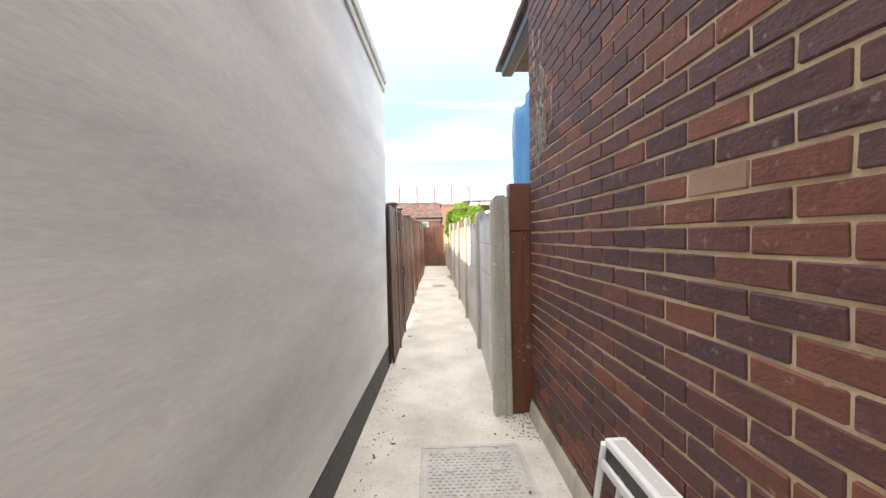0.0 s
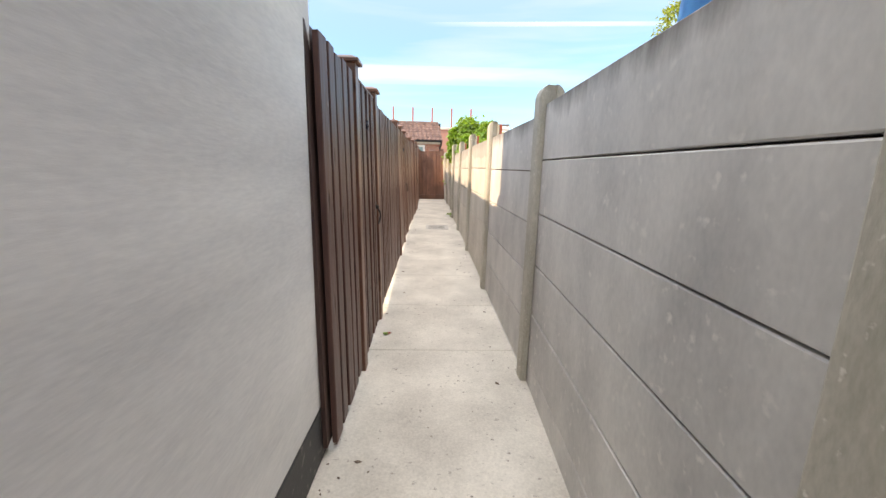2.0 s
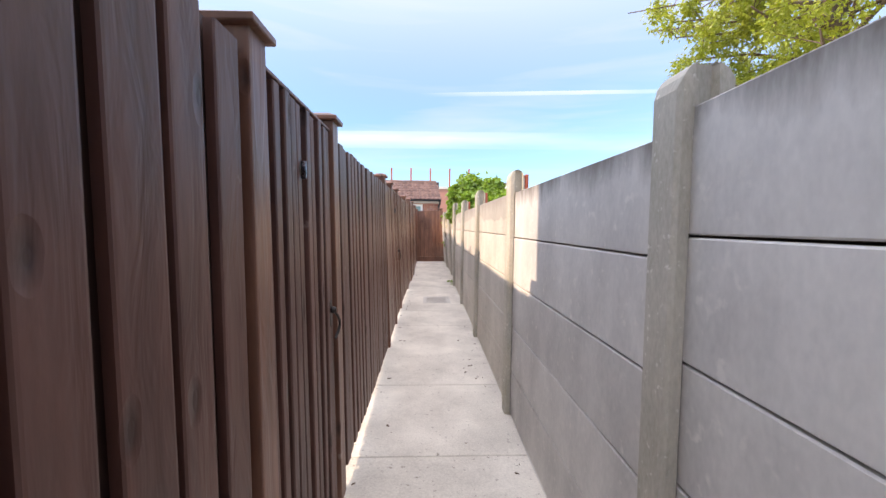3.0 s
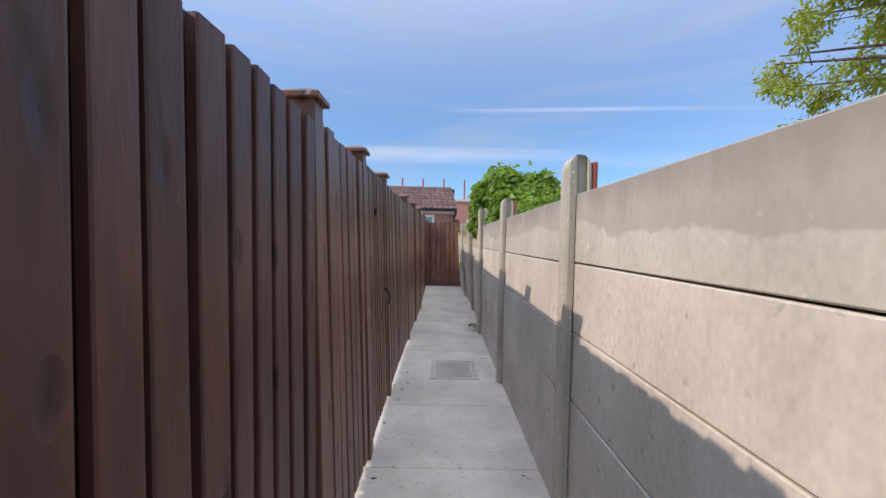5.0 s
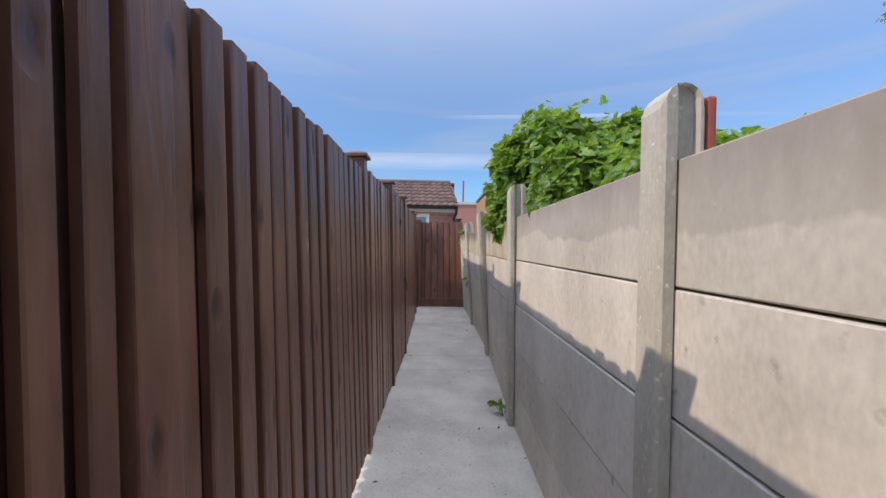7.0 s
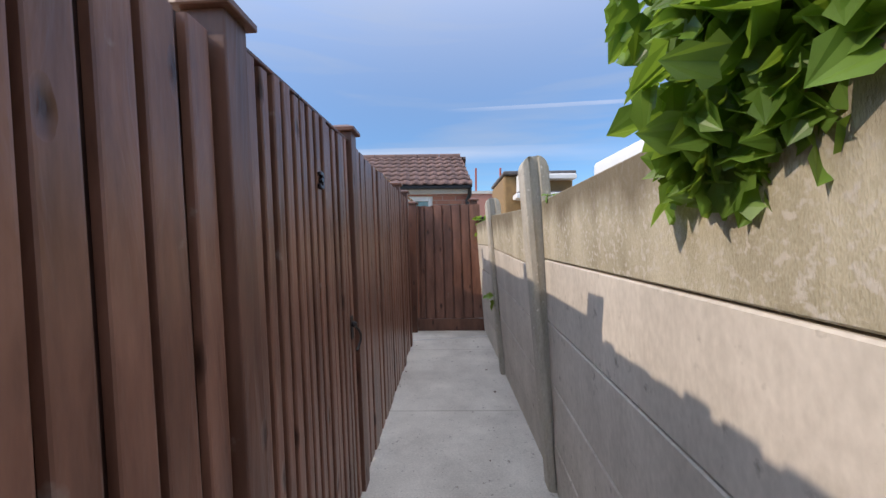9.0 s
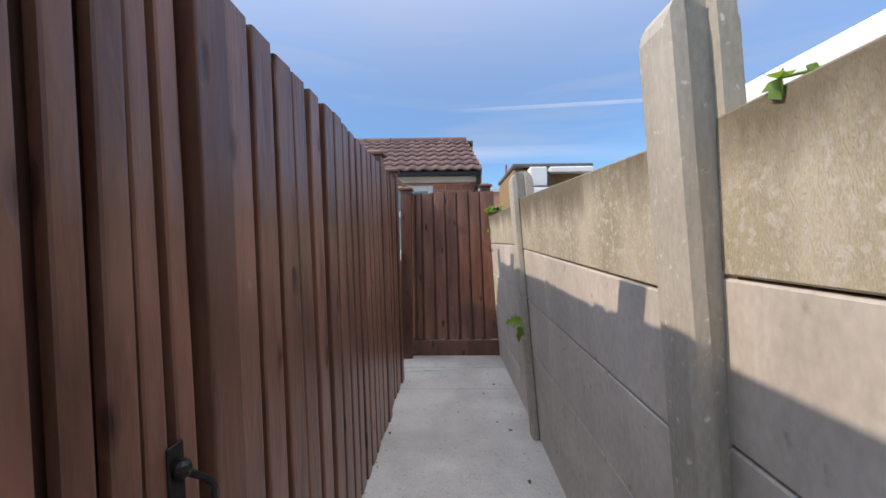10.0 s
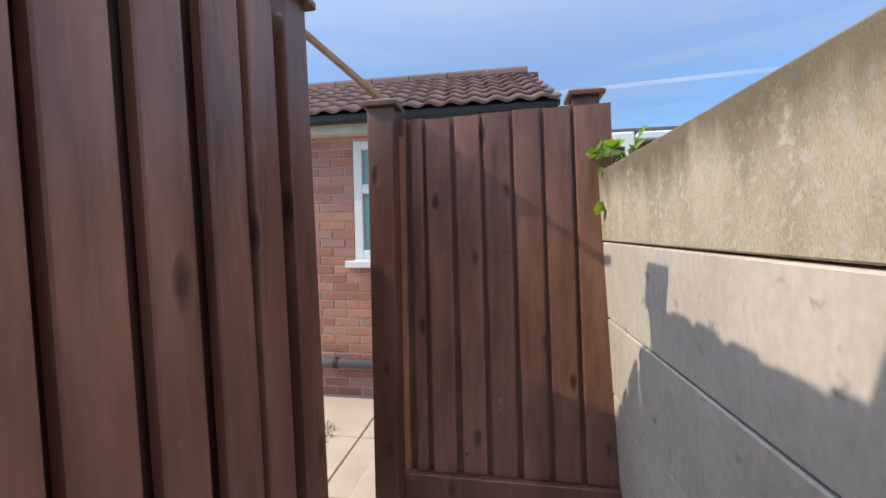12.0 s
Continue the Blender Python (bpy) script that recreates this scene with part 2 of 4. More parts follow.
def add_knots(m):
    """Dark round knots in the boards, longer along the grain."""
    n, l = m.node_tree.nodes, m.node_tree.links
    b = n["Principled BSDF"]
    old = b.inputs["Base Color"].links[0].from_socket
    sep, along, flat = n.new("ShaderNodeSeparateXYZ"), n.new("ShaderNodeMath"), n.new("ShaderNodeCombineXYZ")
    l.new(n["Geometry"].outputs["Position"], sep.inputs[0])
    l.new(sep.outputs["X"], along.inputs[0])
    l.new(sep.outputs["Y"], along.inputs[1])
    l.new(along.outputs[0], flat.inputs["X"])
    l.new(sep.outputs["Z"], flat.inputs["Y"])
    mp = n.new("ShaderNodeMapping")
    mp.inputs["Scale"].default_value = (4.3, 1.7, 1.0)
    vo = n.new("ShaderNodeTexVoronoi")
    vo.voronoi_dimensions = "2D"
    vo.inputs["Scale"].default_value = 1.0
    wob = n.new("ShaderNodeTexNoise")
    wob.inputs["Scale"].default_value = 14.0
    r = ramp(n, [(0.03, (0.8, 0.8, 0.8)), (0.055, (0.45, 0.45, 0.45)), (0.09, (0, 0, 0))])
    mx = n.new("ShaderNodeMixRGB")
    mx.inputs[2].default_value = (0.030, 0.013, 0.010, 1)
    add = n.new("ShaderNodeMath")
    add.operation = "MULTIPLY_ADD"
    add.inputs[1].default_value, add.inputs[2].default_value = 0.09, -0.04
    sm = n.new("ShaderNodeMath")
    l.new(flat.outputs[0], mp.inputs[0])
    l.new(mp.outputs[0], vo.inputs["Vector"])
    l.new(n["Geometry"].outputs["Position"], wob.inputs["Vector"])
    l.new(wob.outputs["Fac"], add.inputs[0])
    l.new(add.outputs[0], sm.inputs[0])
    l.new(vo.outputs["Distance"], sm.inputs[1])
    l.new(sm.outputs[0], r.inputs[0])
    l.new(r.outputs[0], mx.inputs[0])
    l.new(old, mx.inputs[1])
    l.new(mx.outputs[0], b.inputs["Base Color"])
    bp = n.new("ShaderNodeBump")
    bp.invert = True
    bp.inputs["Strength"].default_value, bp.inputs["Distance"].default_value = 0.7, 0.008
    wave, sq, tot = n.new("ShaderNodeTexNoise"), n.new("ShaderNodeMapping"), n.new("ShaderNodeMath")
    sq.inputs["Scale"].default_value = (1.0, 16.0, 3.0)
    wave.inputs["Scale"].default_value, wave.inputs["Detail"].default_value, wave.inputs["Distortion"].default_value = 1.0, 3, 1.2
    l.new(n["Geometry"].outputs["Position"], sq.inputs[0])
    l.new(sq.outputs[0], wave.inputs["Vector"])
    tot.operation = "MULTIPLY_ADD"
    tot.inputs[1].default_value = 0.9
    l.new(wave.outputs["Fac"], tot.inputs[0])
    l.new(r.outputs[0], tot.inputs[2])
    l.new(tot.outputs[0], bp.inputs["Height"])
    l.new(b.inputs["Normal"].links[0].from_socket, bp.inputs["Normal"])
    l.new(bp.outputs[0], b.inputs["Normal"])


for _m in (M_WOOD, M_WOOD_NEAR, M_WOOD_FAR):
    _m.node_tree.nodes["Principled BSDF"].inputs["Specular IOR Level"].default_value = 0.5
for _m in (M_WOOD, M_WOOD_NEAR, M_WOOD_FAR):
    add_knots(_m)
M_WORN = material("bare_worn_edge", (0.34, 0.22, 0.14), (0.12, 0.06, 0.04), 0.6, scale=7, fine=40, stretch=(1, 1, 0.4), bump=0.2)
# shade behind the front boards put into the colour: back boards and rails darker
M_WOOD_SHADED = material("shaded_back_boards", (0.080, 0.038, 0.029), (0.036, 0.016, 0.013), 0.6, scale=5, fine=26, stretch=(5, 5, 0.5), bump=0.3)
M_TIMBER = material("red_brown_timber", (0.21, 0.068, 0.035), (0.12, 0.036, 0.02), 0.55, scale=4, fine=30, stretch=(4, 4, 0.6), bump=0.3, speck=(0.55, 0.45, 0.38), speck_at=0.78)
M_RED = material("red_paint", (0.46, 0.11, 0.065), (0.30, 0.065, 0.04), 0.6, scale=8)
M_TARP = material("blue_tarp", (0.13, 0.47, 0.78), (0.07, 0.34, 0.66), 0.4, scale=3, fine=20, bump=0.3, bump_dist=0.01)
M_TARP_PALE = material("pale_sheet", (0.66, 0.74, 0.82), (0.50, 0.60, 0.72), 0.45, scale=4, fine=20, bump=0.3, bump_dist=0.01)
M_TILE = material("roof_tile", (0.21, 0.125, 0.105), (0.11, 0.068, 0.060), 0.8, scale=4, fine=80, bump=0.4, vary=0.2)
M_TILE_DARK = material("dark_roof_tile", (0.13, 0.085, 0.07), (0.06, 0.045, 0.04), 0.85, scale=4, fine=80, bump=0.4)
M_WHITE = material("white_plastic", (0.82, 0.82, 0.80), (0.72, 0.72, 0.70), 0.35, scale=2, fine=60, bump=0.03)
M_PAINTED = material("cream_soffit", (0.62, 0.60, 0.54), (0.48, 0.46, 0.42), 0.6, scale=3, fine=50, bump=0.1)
M_BLACK = material("black_plastic", (0.020, 0.020, 0.022), (0.012, 0.012, 0.013), 0.45, scale=6, bump=0.05)
M_IRON = material("black_iron", (0.05, 0.045, 0.042), (0.02, 0.018, 0.018), 0.4, 0.7, scale=20, bump=0.3)
M_CHROME = material("worn_chrome", (0.14, 0.14, 0.16), (0.04, 0.04, 0.05), 0.28, 1.0, scale=20, bump=0.05)
M_CAST = material("cast_iron_cover", (0.60, 0.58, 0.53), (0.40, 0.38, 0.35), 0.65, 0.0, scale=4, fine=60, bump=0.3, speck=(0.42, 0.38, 0.32), speck_at=0.6)
M_SOIL = material("garden_ground", (0.52, 0.45, 0.35), (0.26, 0.21, 0.15), 0.95, scale=1.5, fine=30, bump=0.6)
M_SLAB = material("beige_paving", (0.58, 0.48, 0.36), (0.45, 0.36, 0.27), 0.85, scale=3, fine=60, bump=0.2, vary=0.06)
M_GRASS = material("grass_blade", (0.13, 0.24, 0.04), (0.06, 0.13, 0.02), 0.7, scale=12, fine=50, vary=0.3, island=True, bump=0)
M_TAN = material("tan_board", (0.32, 0.20, 0.08), (0.20, 0.12, 0.05), 0.7, scale=5, fine=40, bump=0.3)
M_SLATE = material("grey_slate", (0.14, 0.13, 0.13), (0.08, 0.075, 0.075), 0.7, scale=4, fine=40, bump=0.3)
M_BARK = material("bark", (0.17, 0.12, 0.08), (0.08, 0.055, 0.04), 0.9, scale=9, fine=50, stretch=(3, 3, 0.7), bump=0.8, bump_dist=0.01)
M_STICK = material("raw_pine", (0.42, 0.26, 0.14), (0.28, 0.16, 0.08), 0.6, scale=4, fine=30, stretch=(3, 3, 1), bump=0.2)


def leaf_material(name, light, dark, through_it):
    m = material(name, light, dark, 0.42, scale=3, fine=30, vary=0.38, island=True, bump=0)
    n, l = m.node_tree.nodes, m.node_tree.links
    b = n["Principled BSDF"]
    tr = n.new("ShaderNodeBsdfTranslucent")
    tr.inputs["Color"].default_value = (*through_it, 1)
    mx = n.new("ShaderNodeMixShader")
    mx.inputs[0].default_value = 0.35
    out = n["Material Output"]
    l.new(b.outputs[0], mx.inputs[1])
    l.new(tr.outputs[0], mx.inputs[2])
    l.new(mx.outputs[0], out.inputs["Surface"])
    return m


M_IVY = leaf_material("ivy_leaf", (0.17, 0.29, 0.05), (0.07, 0.15, 0.025), (0.36, 0.55, 0.05))
M_LEAF = leaf_material("tree_leaf", (0.24, 0.29, 0.04), (0.11, 0.16, 0.022), (0.58, 0.62, 0.05))
M_GLASS = bpy.data.materials.new("frosted_glass")
M_GLASS.use_nodes = True
_b = M_GLASS.node_tree.nodes["Principled BSDF"]
_b.inputs["Base Color"].default_value = (0.22, 0.36, 0.36, 1)
_b.inputs["Roughness"].default_value = 0.12


# ---- mesh helpers ----
def mesh_of(name, bm, mat, smooth=False):
    bmesh.ops.recalc_face_normals(bm, faces=bm.faces)
    me = bpy.data.meshes.new(name)
    bm.to_mesh(me)
    bm.free()
    me.materials.append(mat)
    if smooth:
        me.polygons.foreach_set("use_smooth", [True] * len(me.polygons))
    return me


def part(name, bm, mat, parent, label="", smooth=False):
    ob = new(name, bm if isinstance(bm, bpy.types.Mesh) else mesh_of(name, bm, mat, smooth))
    ob.parent = parent
    if label:
        ob["label"] = label
    return ob


def thing(name, place, label, category, group="", kind=""):
    ob = new(name)
    ob.matrix_basis = place
    ob.empty_display_size = 0.1
    return tagged(ob, label, category, group, kind)


def box(bm, lo, hi, bevel=0.0, segs=1):
    lo, hi = Vector(lo), Vector(hi)
    made = bmesh.ops.create_cube(bm, size=1, matrix=Matrix.LocRotScale((lo + hi) / 2, None, hi - lo))
    if bevel:
        edges = {e for v in made["verts"] for e in v.link_edges}
        bmesh.ops.bevel(bm, geom=list(edges), offset=bevel, segments=segs, affect="EDGES", profile=0.6)
    return bm


def boxed(lo, hi, bevel=0.0, segs=1):
    return box(bmesh.new(), lo, hi, bevel, segs)


def rod(bm, a, b, r0, r1=None, sides=8):
    a, b = Vector(a), Vector(b)
    d = b - a
    m = Matrix.Translation((a + b) / 2) @ d.to_track_quat("Z", "Y").to_matrix().to_4x4()
    bmesh.ops.create_cone(bm, cap_ends=True, segments=sides, radius1=r0, radius2=r0 if r1 is None else r1, depth=d.length, matrix=m)
    return bm


def prism(bm, outline, m, depth):
    """A flat outline in the local xy plane, made depth thick along local z."""
    low = [bm.verts.new(m @ Vector((x, y, 0))) for x, y in outline]
    high = [bm.verts.new(m @ Vector((x, y, depth))) for x, y in outline]
    bm.faces.new(low), bm.faces.new(high[::-1])
    for i in range(len(low)):
        j = (i + 1) % len(low)
        bm.faces.new((low[i], high[i], high[j], low[j]))
    return bm


def tube(bm, points, r, sides=8):
    for a, b in zip(points, points[1:]):
        rod(bm, a, b, r, r, sides)
    return bm


rng = random.Random(7)


# ---- ground and path ----
def ground_z(y):
    """The path climbs a little along the alley."""
    return float(np.interp(y, [6.0, 9.5, 13.5, 16.5], [-0.065, 0.0, 0.010, 0.045]))


def build_ground():
    bm = bmesh.new()
    bmesh.ops.create_grid(bm, x_segments=8, y_segments=8, size=400, matrix=Matrix.Translation((0, 0, -0.20)))
    g = new("ground", mesh_of("ground", bm, M_SOIL))
    tagged(g, "pale dry garden earth beyond the fences", "ground", kind="structure")
    for name, x0, x1, y0, y1 in (("garden_west", -9, -0.63, 5.25, 15.9), ("garden_east", 0.81, 12, 4.3, 17.4), ("yard_west", -2.55, -0.63, 4.2, 5.24)):
        bm = bmesh.new()
        stops = sorted({y0, y1} | {y for y in (6.0, 9.5, 13.5) if y0 < y < y1})
        rings = [[bm.verts.new(v) for v in ((x0, y, -0.5), (x1, y, -0.5), (x1, y, ground_z(y) - 0.03), (x0, y, ground_z(y) - 0.03))] for y in stops]
        for a, b in zip(rings, rings[1:]):
            for k in range(4):
                bm.faces.new((a[k], a[(k + 1) % 4], b[(k + 1) % 4], b[k]))
        bm.faces.new(rings[0][::-1])
        bm.faces.new(rings[-1])
        bmesh.ops.recalc_face_normals(bm, faces=bm.faces[:])
        tagged(new(name, mesh_of(name, bm, M_SOIL)), "pale dry trodden garden earth", "ground", kind="structure")
    # the path: slabs of concrete with tooled joints across it
    path = thing("pavement", pose(0, 0, 0), "pale rough concrete path with joints and dark pitting", "path", kind="structure")
    cuts = [-5.0, -0.9, 1.2, 5.1, 6.0, 6.95, 8.7, 9.5, 10.95, 13.0, 13.5, 14.45, 15.98, 16.5, 17.25]
    for name, gap, drop, mat in (("slab", 0.0025, 0.0, M_PATH), ("joint_filler", 0.0, 0.008, M_MORTAR2)):
        for a, b in zip(cuts, cuts[1:]):
            x0 = -0.62 if b < 16 else -0.44
            bm = boxed((x0, a + gap, -0.12), (0.80, b - gap, 0.0), 0.004 if gap else 0)
            for v in bm.verts:
                v.co.z += ground_z(v.co.y) - drop
            part(name, bm, mat, path)


def build_manhole(y0, y1, x0, x1, label, knob):
    c = thing("manhole_cover", pose((x0 + x1) / 2, (y0 + y1) / 2, ground_z(y0)), label, "manhole cover", "covers in the path")
    w, d = (x1 - x0) / 2, (y1 - y0) / 2
    bm = bmesh.new()
    for lo, hi in [((-w, -d), (w, -d + 0.03)), ((-w, d - 0.03), (w, d)), ((-w, -d + 0.03), (-w + 0.03, d - 0.03)), ((w - 0.03, -d + 0.03), (w, d - 0.03))]:
        box(bm, (*lo, -0.02), (*hi, 0.006), 0.002)
    part("frame", bm, M_CAST, c)
    bm = boxed((-w + 0.034, -d + 0.034, -0.02), (w - 0.034, d - 0.034, 0.003))
    part("plate", bm, M_CAST, c)
    bm = bmesh.new()
    n, k = int((w - 0.05) * 2 / 0.036), int((d - 0.05) * 2 / 0.030)
    for i in range(n):
        for j in range(k):
            x, y = -w + 0.06 + i * 0.036 + (0.018 if j % 2 else 0), -d + 0.06 + j * 0.030
            box(bm, (x - 0.011, y - 0.006, 0.003), (x + 0.011, y + 0.006, 0.008))
    tagged(part("raised_studs", bm, M_CAST, c), kind="stuff")
    if knob:
        for x in (-w * 0.45, w * 0.4):
            bm = bmesh.new()
            bmesh.ops.create_cone(bm, cap_ends=True, segments=16, radius1=0.035, radius2=0.028, depth=0.012, matrix=Matrix.Translation((x, 0.02, 0.008)))
            part("key_hole_boss", bm, M_CAST, c, smooth=False)


# ---- rendered house beside the alley ----
WALL_X, WALL_END = -0.525, 4.15


def build_white_house():
    w = thing("wall_west", pose(WALL_X, WALL_END, 0, 0, 0, -2) @ pose(-WALL_X, -WALL_END, 0), "white rough-rendered house wall over a black painted plinth", "house wall", kind="structure")
    bm = boxed((-0.90, -4.5, 0.167), (WALL_X, WALL_END, 2.86), 0.006, 2)
    part("render", bm, M_RENDER, w)
    part("plinth", boxed((-0.90, -4.5, -0.2), (WALL_X + 0.004, WALL_END - 0.01, 0.165), 0.004), M_PLINTH, w, "black painted plinth")
    part("rear_wall", boxed((-2.61, WALL_END - 0.35, -0.1), (-0.905, WALL_END - 0.004, 2.86)), M_RENDER, w)
    # unseen tall block, added and sized to shade the brick wall and near fence
    part("unseen_shading_block", boxed((-3.6, -6.0, -0.2), (-2.62, 4.74, 6.9)), M_RENDER, w, "unseen tall rendered house block added to shade the near alley")
    bm = bmesh.new()
    prism(bm, [(WALL_X - 0.03, 2.93), (-2.61, 3.6), (-2.61, 2.87), (WALL_X - 0.03, 2.87)], Matrix(((1, 0, 0, 0), (0, 0, -1, WALL_END), (0, 1, 0, 0), (0, 0, 0, 1))), 8.6)
    part("roof", bm, M_TILE_DARK, w, "dark lean-to roof")
    part("fascia", boxed((WALL_X + 0.001, -4.5, 2.80), (WALL_X + 0.018, WALL_END - 0.02, 2.865), 0.003), M_PAINTED, w, "pale painted fascia strip")
    part("gutter", boxed((WALL_X - 0.03, -4.5, 2.885), (WALL_X + 0.03, WALL_END + 0.03, 2.985), 0.02, 3), M_PAINTED, w, "grey plastic gutter")


# ---- dark brick house on the other side ----
BRICK_X, BRICK_END = 0.68, 2.9165


def brick_box(w, h, d, jitter):
    bm = boxed((0, 0, 0), (d, w, h), 0.003)
    for v in bm.verts:
        v.co += Vector((rng.uniform(-1, 1), rng.uniform(-1, 1), rng.uniform(-1, 1))) * jitter
    return bm


def build_brick_house():
    w = thing("wall_east", pose(0, 0, 0), "dark red and purple brick house wall with cream mortar", "brick wall", kind="structure")
    part("mortar", boxed((BRICK_X + 0.0062, -4.5, -0.1), (BRICK_X + 0.30, BRICK_END - 0.006, 3.55)), M_MORTAR, w, "cream mortar joints")
    part("end_wall", boxed((BRICK_X + 0.301, BRICK_END - 0.2, -0.1), (5.5, BRICK_END - 0.004, 3.55)), M_MORTAR, w)
    bm = bmesh.new()
    prism(bm, [(BRICK_X + 0.005, -0.1), (BRICK_X - 0.03, -0.1), (BRICK_X - 0.012, 0.03), (BRICK_X + 0.005, 0.07)],
          Matrix(((1, 0, 0, 0), (0, 0, 1, -4.5), (0, 1, 0, 0), (0, 0, 0, 1))), 4.5 + BRICK_END)
    part("cement_fillet", bm, M_POST, w, "grey cement fillet along the foot of the wall")
    whole = [mesh_of("brick", brick_box(0.2105, 0.0635, 0.06, 0.0022), M_BRICK) for _ in range(7)]
    half = [mesh_of("brick", brick_box(0.0995, 0.0625, 0.06, 0.0018), M_BRICK) for _ in range(3)]
    pale = mesh_of("brick", brick_box(0.2105, 0.0635, 0.06, 0.0022), M_PALE_BRICK)
    rest = bmesh.new()
    for c in range(47):
        z = -0.036 + c * 0.0755
        off = 0.0 if c % 2 else 0.1115
        y = BRICK_END - 0.005
        if off:
            pieces = [(y - 0.102, 0.102)]
            y -= 0.1115
        else:
            pieces = []
        while y > -1.6:
            pieces.append((y - 0.2125, 0.2125))
            y -= 0.2225
        for y0, wid in pieces:
            proud = rng.uniform(-0.0022, 0.0008)
            near = 0.62 < z < 1.92 and y0 > -0.35
            if near:
                me = rng.choice(half) if wid < 0.2 else rng.choice(whole)
                if wid > 0.2 and c == 19 and abs(y0 - 0.81) < 0.11:
                    me = pale
                ob = part("brick", me, None, w)
                ob.matrix_basis = pose(BRICK_X + proud, y0, z, rng.uniform(-0.6, 0.6), rng.uniform(-0.6, 0.6), rng.uniform(-0.4, 0.4))
            else:
                box(rest, (BRICK_X + proud, y0, z), (BRICK_X + 0.05, y0 + wid - 0.003, z + 0.0625))
    o = part("brickwork", rest, M_BRICK_J, w)
    o["kind"] = "stuff"
    # eave of the roof over the set-back part, gutter end and blue sheeting on its wall
    part("set_back_wall", boxed((0.90, BRICK_END, -0.1), (1.2, 4.05, 2.57)), M_TARP_PALE, w, "pale sheeted wall set back behind the fence")
    bm = bmesh.new()
    y = 1.2
    while y < 4.3:
        box(bm, (0.70, y, 3.14 + rng.uniform(-0.01, 0.01)), (1.3, y + 0.29, 3.19 + rng.uniform(-0.006, 0.01)), 0.008)
        y += 0.30
    part("eave_tiles", bm, M_TILE_DARK, w, "dark weathered eave tiles")
    part("eave_gutter", boxed((0.74, 3.0, 3.03), (0.86, 4.34, 3.12), 0.02, 2), M_BLACK, w, "dark gutter end")


def build_tarp():
    t = thing("tarpaulin", pose(0, 0, 0), "blue plastic tarpaulin hung on the wall behind the fence", "tarpaulin")
    for name, mat, x0, ya, yb, z0, z1 in [("blue_sheet", M_TARP, 0.84, 2.95, 4.14, 1.1, 2.60), ("pale_hem", M_TARP_PALE, 0.85, 4.06, 4.22, 1.9, 2.63)]:
        bm = bmesh.new()
        nu, nv = 26, 14
        grid = [[None] * (nv + 1) for _ in range(nu + 1)]
        for i in range(nu + 1):
            for j in range(nv + 1):
                u, v = i / nu, j / nv
                fold = 0.025 * math.sin(u * 17 + 2 * v) + 0.015 * noise.noise((u * 6, v * 3, 2.0))
                edge = 0.05 * noise.noise((v * 5, 7.0, 1.0)) * u
                grid[i][j] = bm.verts.new((x0 + fold, ya + (yb - ya) * u + edge, z0 + (z1 - z0) * v - 0.05 * u * v))
        for i in range(nu):
            for j in range(nv):
                bm.faces.new((grid[i][j], grid[i + 1][j], grid[i + 1][j + 1], grid[i][j + 1]))
        bmesh.ops.solidify(bm, geom=bm.faces[:], thickness=0.004)
        part(name, bm, mat, t, smooth=True)


def build_timber_end():
    t = thing("timber_post", pose(0.625, 3.02, -0.06), "red-brown painted timber post in two lapped lengths", "timber post")
    part("lower_board", boxed((-0.085, -0.045, -0.02), (0.165, 0.05, 1.41), 0.004), M_TIMBER, t)
    part("side_board", boxed((-0.090, -0.058, -0.02), (0.005, -0.046, 1.385), 0.003), M_TIMBER, t)
    part("upper_board", boxed((-0.092, -0.064, 1.395), (0.165, 0.05, 1.75), 0.005), M_TIMBER, t)
    for k in range(14):
        m = pose(rng.uniform(-0.085, 0.0) if k % 2 == 0 else rng.uniform(0.008, 0.05), -0.0475 if k % 2 else -0.0595, rng.uniform(0.4, 1.37), 90, rng.uniform(0, 180), 0)
        w = rng.uniform(0.002, 0.006)
        bm = bmesh.new()
        prism(bm, [(-w, -w * 0.5), (w * 0.6, -w), (w, w * 0.4), (-w * 0.4, w)], m, 0.0016)
        part("paint_fleck", bm, M_PAINTED, t, "pale splash of paint")
    bm = bmesh.new()
    for k in range(7):
        a = rng.uniform(0, 6.28)
        p = Vector((0.030, -0.055, 0.50))
        q = p + Vector((math.cos(a) * 0.05, -0.02, math.sin(a) * 0.03 + 0.01))
        tube(bm, [p, (p + q) / 2 + Vector((0, -0.02, 0.012)), q], 0.0016, 4)
    part("frayed_string", bm, M_PAINTED, t, "frayed pale string tied round it")


# ---- concrete fence ----
POST_Y = [2.97, 4.755, 6.515, 8.275, 10.025, 11.835, 13.595, 15.24, 17.06]
POST_X = [0.40, 0.48, 0.487, 0.49, 0.49, 0.502, 0.568, 0.548, 0.508]
POST_TOP = [1.60, 1.605, 1.62, 1.645, 1.65, 1.70, 1.67, 1.645]
PANEL_TOP = [1.508, 1.468, 1.472, 1.470, 1.470, 1.450, 1.458, 1.478]
PANEL_SLOPE = [0, 0, 0, 0, 0, 0, 0.038, 0]
POST_LEAN = [0.3, 0, 0, 0, 0, 1.0, 4.6, 4.7, 3.4]


